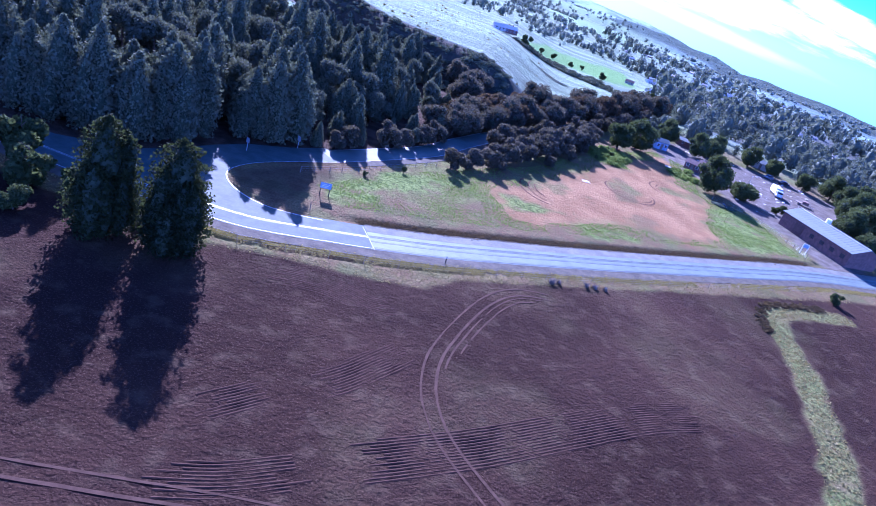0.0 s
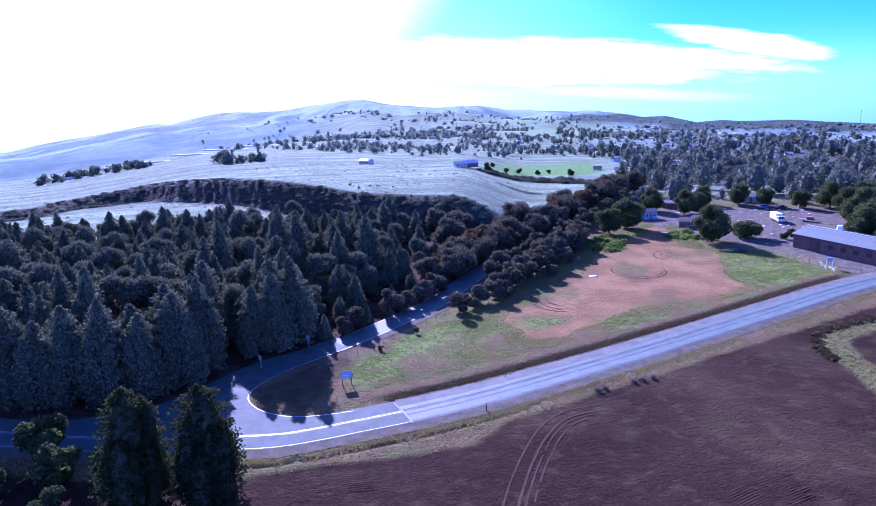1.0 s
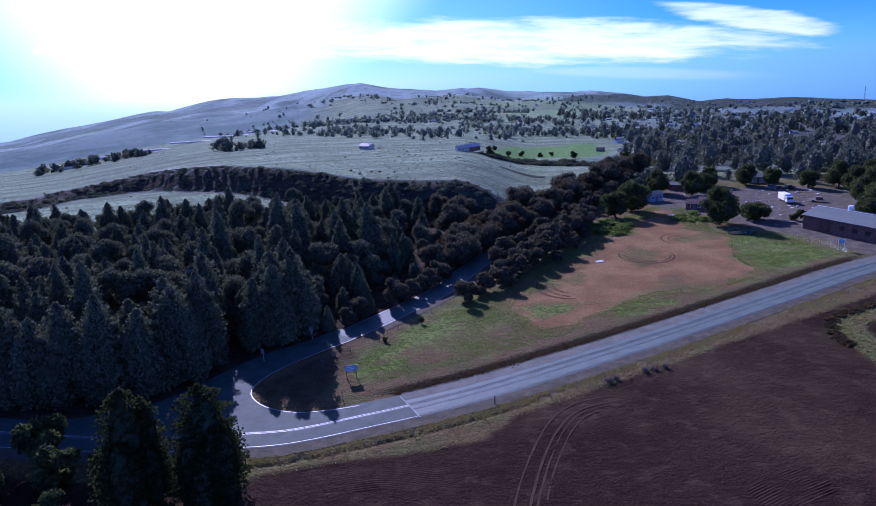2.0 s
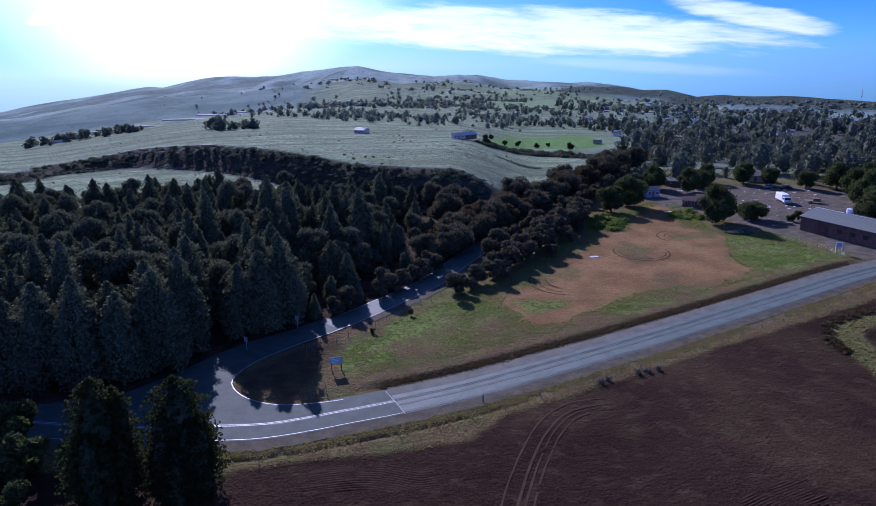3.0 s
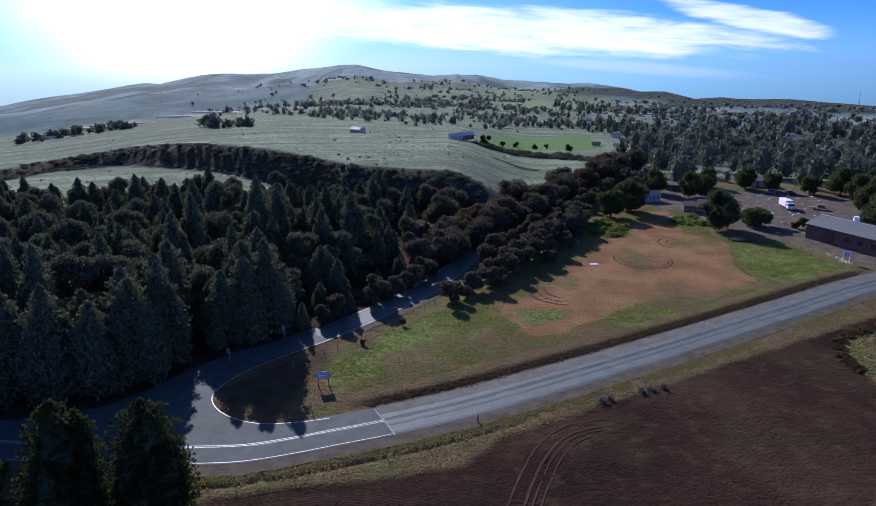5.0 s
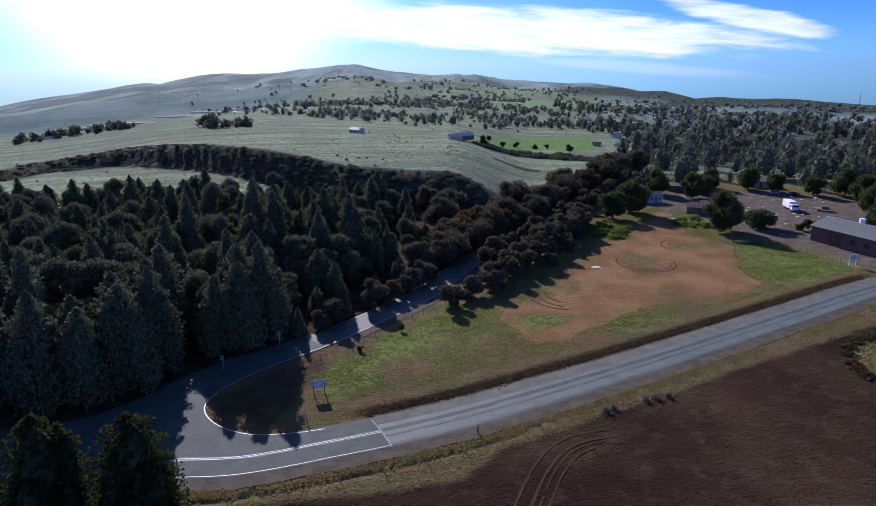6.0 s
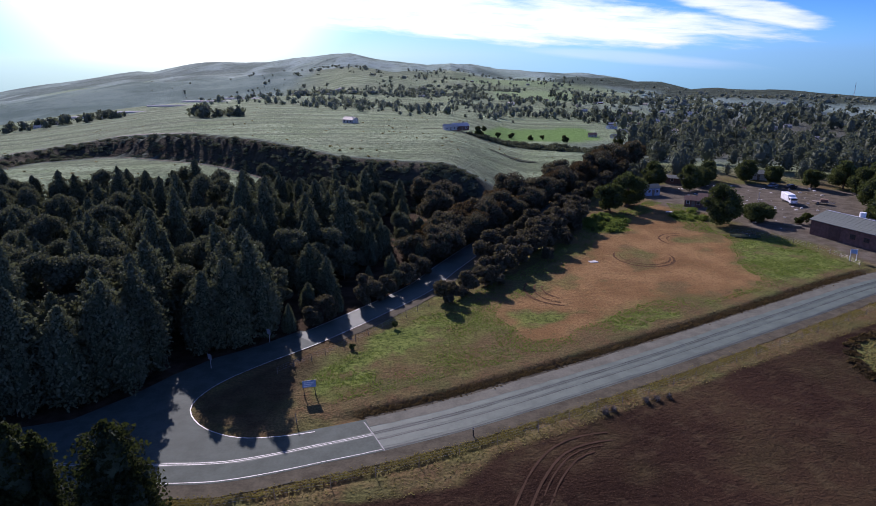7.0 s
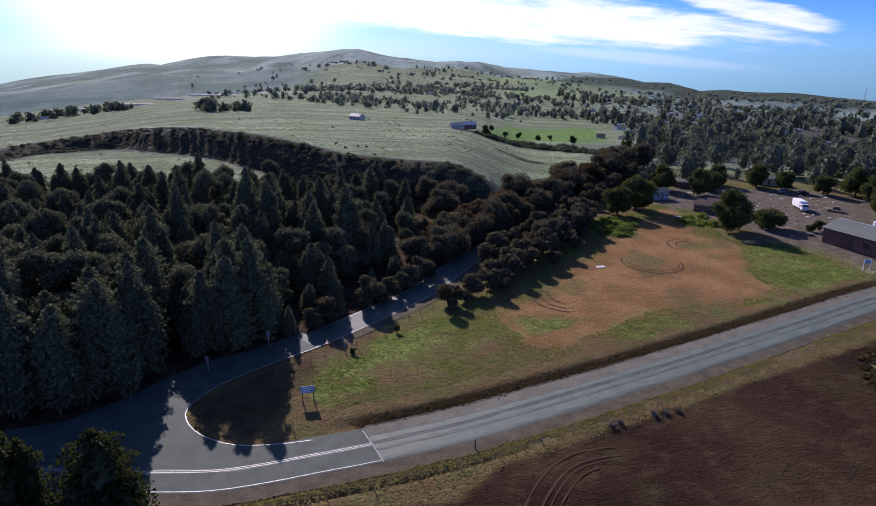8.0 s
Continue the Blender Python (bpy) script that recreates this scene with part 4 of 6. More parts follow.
def profile_spire(high, wide, foot, blunt):
    def at(t):
        z = high * (foot + (1 - foot) * t)
        return wide * min(1.0, 0.55 + 1.5 * t) * max(0.0, 1 - t ** (blunt + 0.7)) ** 0.80 + 0.05, z
    return at


def profile_round(high, wide, foot):
    def at(t):
        z = high * (foot + (1 - foot) * t)
        return wide * math.sqrt(max(0.0, 1 - (2 * t - 1) ** 2)) * (1.12 - 0.24 * t) + 0.03, z
    return at


def make_tree(name, seed, high, n, size, leaf, label, category, group, trunk, limbs, reach, crown):
    """A trunk with limbs under a crown of (width, boughs, bluntness): upright boughs, or rounded ones where the bluntness is 0."""
    rng = np.random.RandomState(seed)
    ob = new(name)
    ob.empty_display_size = 0.5
    part_mesh("trunk", trunk_mesh("trunk", rng, high * 0.9, trunk, limbs, reach), ob)
    wide, boughs, blunt = crown
    if blunt:
        me = plume_crown("crown", rng, high, wide, n, size, leaf, boughs, 0.05, blunt)
    else:
        me = lobed_crown("crown", rng, high, wide, n, size, leaf, boughs)
    part_mesh("crown", me, ob)
    return tagged(ob, label, category, group)


def plant(ob, x, y, size=1.0, turn=0.0, tall=1.0, used={}):
    """The first call sets the built tree itself; later ones copy it."""
    m = pose(x, y, ground_z(x, y) - 0.05, 0, 0, turn)
    grow = (size, size, size * tall)
    if ob.name not in used:
        used[ob.name] = True
        ob.matrix_basis = m @ Matrix.Diagonal((*grow, 1))
        return ob
    c = copy_thing(ob, m)
    c.scale = grow
    return c


# the two tall columns by the road, and the trees beside them
for k, (x, y, h, w) in enumerate(((-36.8, 60.0, 14.6, 4.0), (-28.2, 60.3, 14.4, 4.1))):
    t = make_tree("poplar_tree", 100 + k, h, 19000, 0.165, POPLAR, "tall dense columnar dark green tree at the field's edge", "tree", "columnar trees by the road", 0.3, 6, 1.2, (w * 1.2, 7 + k, 6.5))
    plant(t, x, y, turn=40 * k)

kinds_small = [make_tree("small_tree", 120 + k, h, 2600, 0.22, BROAD, "low rounded green tree by the roadside", "tree", "low trees", 0.14, 5, 1.0, (w * 1.1, 10, 0))
               for k, (h, w) in enumerate(((5.2, 2.3), (5.8, 2.1), (4.6, 2.0)))]
for k, (x, y, s) in enumerate(((-49, 65, 1.2), (-53, 69.5, 1.35), (-46.5, 58.5, 0.75), (-57, 62, 1.2), (-61, 68, 1.3), (-43.5, 66.5, 0.8), (-66, 63, 1.1))):
    plant(kinds_small[k % 3], x, y, s, 50 * k)

# the pine wood
pines = []
for k, (h, w, foot, blunt) in enumerate(((14.2, 3.9, 0.06, 1.9), (12.5, 3.7, 0.05, 1.7), (15.2, 3.9, 0.08, 1.5), (11.5, 3.7, 0.05, 2.3), (16.6, 3.5, 0.08, 1.4), (13.5, 4.2, 0.06, 2.1), (14.6, 3.2, 0.08, 1.6))):
    pines.append(make_tree("pine_tree", 140 + k, h, 10500, 0.175, PINE, "dark green conifer in a dense planted wood", "tree", "trees of the wood", 0.24, 4, 1.3, (w * 1.1, 4 + k % 4, blunt * 1.6)))
for k, (h, w) in enumerate(((12.5, 3.5), (14.0, 3.7), (11.0, 3.4))):
    pines.append(make_tree("wood_tree", 152 + k, h, 9500, 0.18, WOODLEAF, "dark rounded tree standing among the conifers", "tree", "trees of the wood", 0.26, 6, 1.6, (w * 1.12, 15, 0)))
rng = np.random.RandomState(8)
spots = []
for x, y in ((-41.8, 98.0), (-44.0, 93.0), (-48.5, 90.0), (-53.5, 88.0), (-59, 87.5), (-64, 88), (-44, 102.5), (-47.5, 98.5), (-52, 95), (-34.8, 105.4), (-31.6, 107.4), (-36.4, 109.2), (-28.8, 110.6),
             (-33.2, 113.0), (-29.6, 116.4), (-32.0, 119.0), (-69, 88.5)):
    lower = {(-34.8, 105.4): 0.78, (-36.4, 109.2): 0.86, (-31.6, 107.4): 0.92}.get((x, y), 1.0)
    plant(pines[(0, 5, 3)[len(spots) % 3]], x, y, 1.14 * lower ** 0.7, 50 * len(spots), 1.05 * lower ** 0.3)
    spots.append((x, y))
given = len(spots)
xs, ys = rng.uniform(-190, 32, 30000), rng.uniform(84, 220, 30000)
depths = inside(xs, ys, FOREST)
lane = xs + 0.354 * ys
lit_lanes = np.min(np.stack([np.abs(lane - c) for c in (18.4, 29.4, 37.5, 46.4)]), axis=0)
ok = (depths > 0.5) & (xs > -0.72 * ys - 6) & ~((lit_lanes < 1.8) & (depths < 18) & (ys < 165)) & ~((np.abs(xs + 38.9 + 0.36 * (ys - 102)) < 1.9) & (ys < 125))
depth_at = {}
for x, y, d in zip(xs[ok].tolist(), ys[ok].tolist(), depths[ok].tolist()):
    gap = 4.9 if y < 150 else 6.0
    if len(spots) < 292 and all((x - a) ** 2 + (y - b) ** 2 > gap * gap for a, b in spots):
        spots.append((x, y))
        depth_at[x, y] = d
for x, y in spots[given:]:
    d = depth_at[x, y]
    young = min(1.0, 0.42 + 0.045 * d) if x > -28.5 and y < 190 else 1.0
    c = x + 0.354 * y
    if 14 < c < 62 and d < 26 and y < 165:
        young = min(young, 0.23 + 0.039 * d)
    plant(pines[rng.randint(7) if rng.rand() < 0.56 else 7 + rng.randint(3)], x, y, (0.68 + 0.56 * rng.rand() ** 0.9) * young * (1.0 - 0.16 * float(smooth(np.array([y]), 160, 200)[0])), rng.uniform(0, 360), rng.uniform(0.82, 1.15))


def grove(name, places, high, wide, leaf, label, n=46, seed=3, pointed=False, category="trees"):
    """Far trees that nobody could count, in one mesh."""
    rng = np.random.RandomState(seed)
    allv, allf, o = [], [], 0
    heights = rises(np.array([q[0] for q in places]), np.array([q[1] for q in places]))
    for (x, y), z in zip(places, heights):
        grow = 0.45 + 1.1 * rng.rand() ** 2.0
        h = high * grow * rng.uniform(0.8, 1.2)
        w = wide * grow * rng.uniform(0.8, 1.25)
        prof = profile_cone(h, w, 0.05, 0.6) if pointed else profile_round(h, w, 0.06)
        near_by = math.hypot(x, y) < 430
        m = n * 6 if near_by else n
        t, a = rng.rand(m), rng.rand(m) * 2 * math.pi
        rz = np.array([prof(q) for q in t])
        rad = rz[:, 0] * (0.45 + 0.45 * rng.rand(m) + 0.35 * np.sin(3 * a + 5 * t + rng.rand() * 6) ** 2)
        c = np.stack([x + rad * np.cos(a), y + rad * np.sin(a), z + rz[:, 1]], 1)
        v, f = cards(rng, c, w * (0.11 if near_by else 0.24) * (0.5 + 0.8 * rng.rand(m)))
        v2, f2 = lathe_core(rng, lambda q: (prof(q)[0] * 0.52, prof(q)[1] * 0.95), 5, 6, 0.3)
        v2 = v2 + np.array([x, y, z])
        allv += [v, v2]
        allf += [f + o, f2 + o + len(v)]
        o += len(v) + len(v2)
    ob = new(name, quick_mesh(name, np.concatenate(allv), np.concatenate(allf), leaf))
    return tagged(ob, label, category, kind="stuff")


ok = (depths > 0) & (xs < -0.72 * ys - 6)
more = list(zip(xs[ok][:170].tolist(), ys[ok][:170].tolist()))
grove("wood", more, 14, 2.8, PINE, "dense dark conifer wood beyond the junction", 60, 5, True, "wood")

# low trees along the side road, throwing long shadows over the field
row = [make_tree("roadside_tree", 160 + k, h, 3000, 0.20, HEDGE, "low dark rounded tree in a row beside the side road", "tree", "row by the side road", 0.15, 6, 1.1, (w * 1.1, 10, 0))
       for k, (h, w) in enumerate(((5.6, 2.5), (5.0, 2.2), (6.2, 2.3)))]
for k, (x, y, s) in enumerate(((3.4, 125.5, 1.0), (8.2, 131.5, 0.85), (11.8, 134.0, 1.0), (12.8, 138.5, 1.05), (15.8, 141, 1.1), (17.2, 145, 1.15), (20.2, 147.5, 1.2), (21.0, 152, 1.25), (24.0, 154, 1.2),
                               (24.6, 158, 1.35), (27.6, 160, 1.3), (28.4, 164.5, 1.35), (31.4, 166.5, 1.3), (32.0, 171, 1.4), (35, 173, 1.3), (36.0, 177.5, 1.35), (6.5, 128.0, 0.6), (39, 181, 1.3), (41.5, 186, 1.3), (27.5, 151.5, 0.7),
                               (34.5, 163, 0.7), (39.0, 175, 0.8), (14.5, 134.8, 0.6), (44, 193, 1.2))):
    plant(row[k % 3], x, y, s * 0.98, 77 * k, 0.95 + 0.1 * math.sin(k * 1.9))

rng = np.random.RandomState(52)
for k, (x, y) in enumerate([q for q in shifted(SIDE, 6.0) if 112 < q[1] < 152][::2]):
    if rng.rand() < 0.42:
        plant(row[k % 3], x + rng.uniform(-0.5, 0.4), y + rng.uniform(-0.6, 0.6), rng.uniform(0.7, 1.05), 63 * k, rng.uniform(0.85, 1.15))

# the dark line of trees between the side road and the pasture
hedge = [make_tree("hedge_tree", 170 + k, h, 6500, 0.22, leaf, "broad dark tree in the line along the stream", "tree", "trees along the stream", 0.22, 6, 1.8, (w * 1.2, 13, 0))
         for k, (h, w, leaf) in enumerate(((9.5, 4.2, HEDGE), (10.5, 4.6, HEDGE), (8.8, 4.0, RUSSET)))]
for k in range(30):
    f = k / 29
    x, y = 10 + 78 * f + 3.5 * math.sin(k * 2.4), 176 + 114 * f + 3.5 * math.cos(k * 1.7)
    plant(hedge[(k * 7) % 3 if k % 4 else 2], x, y, 0.9 + 0.22 * math.sin(k * 3.1), 61 * k)
for k, (x, y) in enumerate([q for q in shifted(SIDE, 7.0) if 150 < q[1] < 262][::3]):
    plant(hedge[k % 3], x + 0.6 * math.sin(k * 2.1), y + 0.6 * math.cos(k * 1.3), 0.70 + 0.14 * math.sin(k * 1.7), 83 * k)
for k, (x, y) in enumerate([q for q in shifted(SIDE, -2.4) if 150 < q[1] < 262][::4]):
    plant(row[k % 3], x, y, 1.0 + 0.2 * math.sin(k * 1.7), 83 * k)
for k, (x, y, s) in enumerate(((2, 190, 0.95), (4, 168, 0.8), (6.5, 173, 0.85), (-2, 205, 0.8), (6, 200, 0.9), (0.5, 160, 0.75), (-3, 151, 0.7))):
    plant(hedge[k % 3], x, y, s, 33 * k)

# single broad trees by the yard
big = [make_tree("broad_tree", 180 + k, h, 8500, 0.22, BROAD, lab, "tree", "", 0.35, 7, 2.0, (w * 1.12, 17, 0))
       for k, (h, w, lab) in enumerate(((11.2, 4.8, "large spreading green tree beside the gravel yard"), (8.2, 3.7, "rounded green tree at the end of the bare field"), (5.4, 3.5, "low bushy dark tree beside the gravel yard"),
                                         (10.6, 4.6, "broad green tree at the end of the bare field")))]
plant(big[0], 80.5, 181.5)
plant(big[1], 54.6, 198.5)
plant(big[2], 92.0, 184.5)
plant(big[3], 62.0, 206.0)
for k, (x, y, s) in enumerate(((90, 228, 0.8), (96, 233, 0.7), (70, 226, 0.7), (122, 176, 0.9), (130, 184, 1.0), (138, 190, 1.0), (136, 200, 1.05), (146, 204, 1.1), (127, 168, 0.8), (140, 212, 0.9),
                               (150, 222, 1.0), (133, 230, 0.8), (116, 242, 0.75), (104, 246, 0.7), (124, 238, 0.8), (80, 236, 0.8), (118, 160, 0.75), (156, 210, 1.0), (143, 228, 0.9))):
    plant(big[(0, 3, 1)[k % 3]], x, y, s, 47 * k)

# where the village houses stand
def house_places():
    rng = np.random.RandomState(77)
    polar = [(-7.1, 402, 0), (1.5, 342, 0), (2.4, 352, 3), (15.6, 463, 0), (16.9, 681, 3), (21.0, 849, 2), (20.4, 820, 2), (12.5, 881, 0), (20.0, 545, 2), (21.1, 535, 2), (20.6, 560, 0), (23.5, 430, 0), (15.2, 560, 2), (16.3, 590, 0),
             (31.7, 322, 2), (33.2, 318, 0), (34.3, 325, 1), (-30.3, 675, 2), (-28.9, 690, 0), (-26.8, 700, 0), (17.5, 610, 1), (18.2, 580, 2)]
    for k in range(44):
        polar.append((rng.uniform(13, 35), 350 * (1250 / 350) ** rng.rand(), rng.randint(4)))
    for k in range(12):
        polar.append((rng.uniform(-9, 13), rng.uniform(800, 1500), rng.randint(4)))
    return [(r * math.sin(radians(az)), r * math.cos(radians(az)), kind) for az, r, kind in polar]


# trees of the village and the far slopes
rng = np.random.RandomState(21)
village, slopes, bankside = [], [], []
az, r, keep = rng.uniform(6, 50, 40000), 250 * 6.4 ** rng.rand(40000), rng.rand(40000)
x, y = r * np.sin(np.radians(az)), r * np.cos(np.radians(az))
spots = house_places()
gap = np.min(np.stack([np.hypot(x - hx - 4 + 5 * hx / math.hypot(hx, hy), y - hy + 5) for hx, hy, _ in spots]), axis=0)
ok = (gap > 7) & (inside(x, y, YARD) < -6) & (inside(x, y, SPORT) < -10) & ((az > 17) | (r > 430)) & (r < 1150) & (keep * np.where((r < 400) & (az < 30), 1.7, 1.0) < 2.2 * fbm(x, y, 60, 91, 3) ** 2.2 * smooth(az + 24 * (fbm(x, y, 110, 93, 3) - 0.5) + 0.004 * (r - 500), 11, 21))
village = list(zip(x[ok][:1700].tolist(), y[ok][:1700].tolist()))
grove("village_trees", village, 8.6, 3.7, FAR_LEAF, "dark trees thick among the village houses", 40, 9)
az, r = rng.normal(4, 10, 20000), 430 * 4.4 ** rng.rand(20000)
x, y = r * np.sin(np.radians(az)), r * np.cos(np.radians(az))
ok = (inside(x, y, SPORT) < -8) & (fbm(x, y * 0.5, 70, 95, 3) + 0.10 * rng.randn(20000) > 0.55) & (r > 470 + 10 * np.abs(az))
slopes = list(zip(x[ok][:1500].tolist(), y[ok][:1500].tolist()))
az, r = rng.uniform(-36, 40, 30000), 900 * 4.0 ** rng.rand(30000)
x, y = r * np.sin(np.radians(az)), r * np.cos(np.radians(az))
ok = (fbm(x, y * 0.6, 190, 99, 4) + 0.07 * rng.randn(30000) > 0.57) & (r < 2100) & (az > -11) & ((az < 18) | (r < 1700))
grove("hill_shrubs", list(zip(x[ok][:600].tolist(), y[ok][:600].tolist())), 5.0, 6.5, HAZED_HILL_LEAF, "dark shrubs and trees dotted over the far hills", 10, 18, category="shrubs")
grove("slope_trees", slopes, 4.8, 2.9, HAZED_HILL_LEAF, "scattered small trees on the grassy slopes", 26, 10)
az, r = rng.uniform(-36, 14, 4000), 215 * 3.0 ** rng.rand(4000)
x, y = r * np.sin(np.radians(az)), r * np.cos(np.radians(az))
ok = (inside(x, y, FOREST) < -6) & (inside(x, y, SPORT) < -4) & (x < 12 + 0.62 * (y - 190)) & (fbm(x, y, 35, 97, 3) + 0.1 * rng.randn(4000) > 0.5)
grove("tussocks", list(zip(x[ok][:300].tolist(), y[ok][:300].tolist())), 0.5, 0.6, STRAW, "low dark tussocks and shrubs over the pasture", 9, 16, category="shrubs")
for k in range(1000):
    az = -36 + 40 * rng.rand()
    r = np.interp(az, SCARP_AZ, SCARP_R) + rng.uniform(-6, 16)
    bankside.append((r * math.sin(radians(az)), r * math.cos(radians(az))))
grove("bank_scrub", bankside, 0.8, 1.3, PINE, "dark scrub on the steep bank behind the wood", 22, 12, category="scrub")
left = [(r * math.sin(radians(a)), r * math.cos(radians(a))) for a, r in zip(rng.uniform(-32, -24, 50), rng.uniform(640, 720, 50))]
left += [(r * math.sin(radians(a)), r * math.cos(radians(a))) for a, r in zip(rng.uniform(-19, -15, 30), rng.uniform(470, 520, 30))]
# low growth added to stand in for the dark scarp below the sports field
low = []
while len(low) < 330:
    q = (rng.uniform(20, 114), rng.uniform(324, 382))
    if inside(np.array([q[0]]), np.array([q[1]]), [(20, 352), (56, 382), (88, 352), (114, 340), (112, 324), (86, 331), (54, 360), (24, 343)])[0] > 0:
        low.append(q)
grove("bank_hedge", low, 1.6, 1.9, PINE, "dark low growth added on the bank below the sports field", 24, 15, category="hedge")
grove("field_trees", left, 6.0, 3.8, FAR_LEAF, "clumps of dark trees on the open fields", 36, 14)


# ---------------------------------------------------------------- buildings and things by the yard
def slab_mesh(name, x0, x1, y0, z0, y1, z1, lift, thick, mat):
    bm = B()
    vs = [bm.verts.new(p) for p in ((x0, y0, z0 + lift), (x1, y0, z0 + lift), (x1, y1, z1 + lift), (x0, y1, z1 + lift),
                                    (x0, y0, z0 + lift - thick), (x1, y0, z0 + lift - thick), (x1, y1, z1 + lift - thick), (x0, y1, z1 + lift - thick))]
    for f in ((0, 1, 2, 3), (7, 6, 5, 4), (0, 4, 5, 1), (1, 5, 6, 2), (2, 6, 7, 3), (3, 7, 4, 0)):
        bm.faces.new([vs[i] for i in f])
    bmesh.ops.recalc_face_normals(bm, faces=bm.faces[:])
    me = bpy.data.meshes.new(name)
    bm.to_mesh(me)
    bm.free()
    me.materials.append(mat)
    return me


def roof_pitch(parent, x0, x1, y0, z0, y1, z1, mat, label=""):
    """One pitch of a roof: a deck with separate metal sheets on it."""
    roof = part_mesh("roof", slab_mesh("roof", x0, x1, y0, z0, y1, z1, 0.0, 0.06, mat), parent, label)
    n = max(2, round((x1 - x0) / 1.1))
    w = (x1 - x0) / n
    me = slab_mesh("roof_sheet", 0.03, w - 0.03, y0, z0, y1, z1, 0.045, 0.04, mat)
    for i in range(n):
        p = part_mesh("roof_sheet", me, roof)
        p.location = (x0 + w * i, 0, 0.012 * (i % 2))
    return roof


def gable_walls(bm, long, deep, eave, ridge, thick=0.22):
    box(bm, 0, 0, -0.3, long, thick, eave)
    box(bm, 0, deep - thick, -0.3, long, deep, eave)
    for x in (0, long - thick):
        vs = []
        for xx in (x, x + thick):
            vs.append([bm.verts.new(p) for p in ((xx, thick, -0.3), (xx, deep - thick, -0.3), (xx, deep - thick, eave), (xx, deep / 2, ridge), (xx, thick, eave))])
        bm.faces.new(vs[0][::-1])
        bm.faces.new(vs[1])
        for i in range(5):
            j = (i + 1) % 5
            bm.faces.new((vs[0][i], vs[0][j], vs[1][j], vs[1][i]))
    return bm


def window_part(parent, x, y, z, wide, high, side=-1, mat=DARK, frame_mat=WHITE, name="window"):
    """A framed pane set on the wall at y, facing side along y."""
    w = part(name, box(B(), x - wide / 2 - 0.07, y - 0.04 if side < 0 else y, z - 0.07, x + wide / 2 + 0.07, y if side < 0 else y + 0.04, z + high + 0.07), frame_mat, parent)
    d = 0.06 * side
    part("pane", box(B(), x - wide / 2, min(y + d, y), z, x + wide / 2, max(y + d, y), z + high), mat, w)
    return w


def build_barn():
    ob = stand("barn", 99.0, 170.8, -68.5, label="long dark brick barn with a pale ribbed sheet roof", category="barn")
    long, deep, eave, ridge = 24.0, 11.0, 4.0, 5.7
    part("wall", gable_walls(B(), long, deep, eave, ridge), BRICK, ob)
    roof_pitch(ob, -0.4, long + 0.4, -0.5, eave - 0.05, deep / 2, ridge + 0.05, TIN, "pale grey ribbed roof sheets")
    roof_pitch(ob, -0.4, long + 0.4, deep + 0.5, eave - 0.05, deep / 2, ridge + 0.05, TIN, "pale grey ribbed roof sheets")
    part("ridge_cap", box(B(), -0.4, deep / 2 - 0.25, ridge + 0.08, long + 0.4, deep / 2 + 0.25, ridge + 0.16, 0.03), STEEL, ob)
    d = part("sliding_door", box(B(), 5.0, -0.09, 0.0, 8.2, -0.004, 3.2, 0.02), RUSTY, ob, "rust-brown sliding barn door")
    for i in range(5):
        part("batten", box(B(), 5.1 + 0.72 * i, -0.13, 0.1, 5.22 + 0.72 * i, -0.09, 3.1), RUSTY, d)
    for x in (11.5, 15.0, 18.5, 22.0):
        window_part(ob, x, 0.0, 1.6, 1.4, 1.1, frame_mat=BRICK)
    for i in range(9):
        y, z = deep / 2 + 2.6, ridge - 0.55
        bm = B()
        bmesh.ops.create_cube(bm, size=1.0, matrix=pose(9.5 + i * 1.35, y, z + 0.3, -17) @ Matrix.Diagonal((1.25, 2.3, 0.06, 1)))
        part("solar_panel", bm, PANEL, ob, "dark tilted solar panel on the roof")
    part("water_tank", rod(B(), (8.2, deep / 2 + 1.6, ridge - 0.3), (8.2, deep / 2 + 1.6, ridge + 1.1), 0.75, 0.7, 14), WHITE, ob, "white round roof tank")
    return ob


build_barn()


def build_hut(name, x, y, turn, long, deep, eave, ridge, wall, roof, label, category, windows=2):
    ob = stand(name, x, y, turn, label=label, category=category)
    part("wall", gable_walls(B(), long, deep, eave, ridge), wall, ob)
    roof_pitch(ob, -0.3, long + 0.3, -0.4, eave - 0.05, deep / 2, ridge + 0.05, roof)
    roof_pitch(ob, -0.3, long + 0.3, deep + 0.4, eave - 0.05, deep / 2, ridge + 0.05, roof)
    dr = part("door", box(B(), long * 0.5 - 0.45, -0.06, 0.0, long * 0.5 + 0.45, -0.002, 2.05, 0.01), WOOD, ob)
    part("door_handle", box(B(), long * 0.5 + 0.28, -0.11, 1.0, long * 0.5 + 0.36, -0.06, 1.1), STEEL, dr)
    for i in range(windows):
        window_part(ob, long * (0.2 + 0.6 * i), 0.0, 1.0, 0.8, 0.9)
    return ob


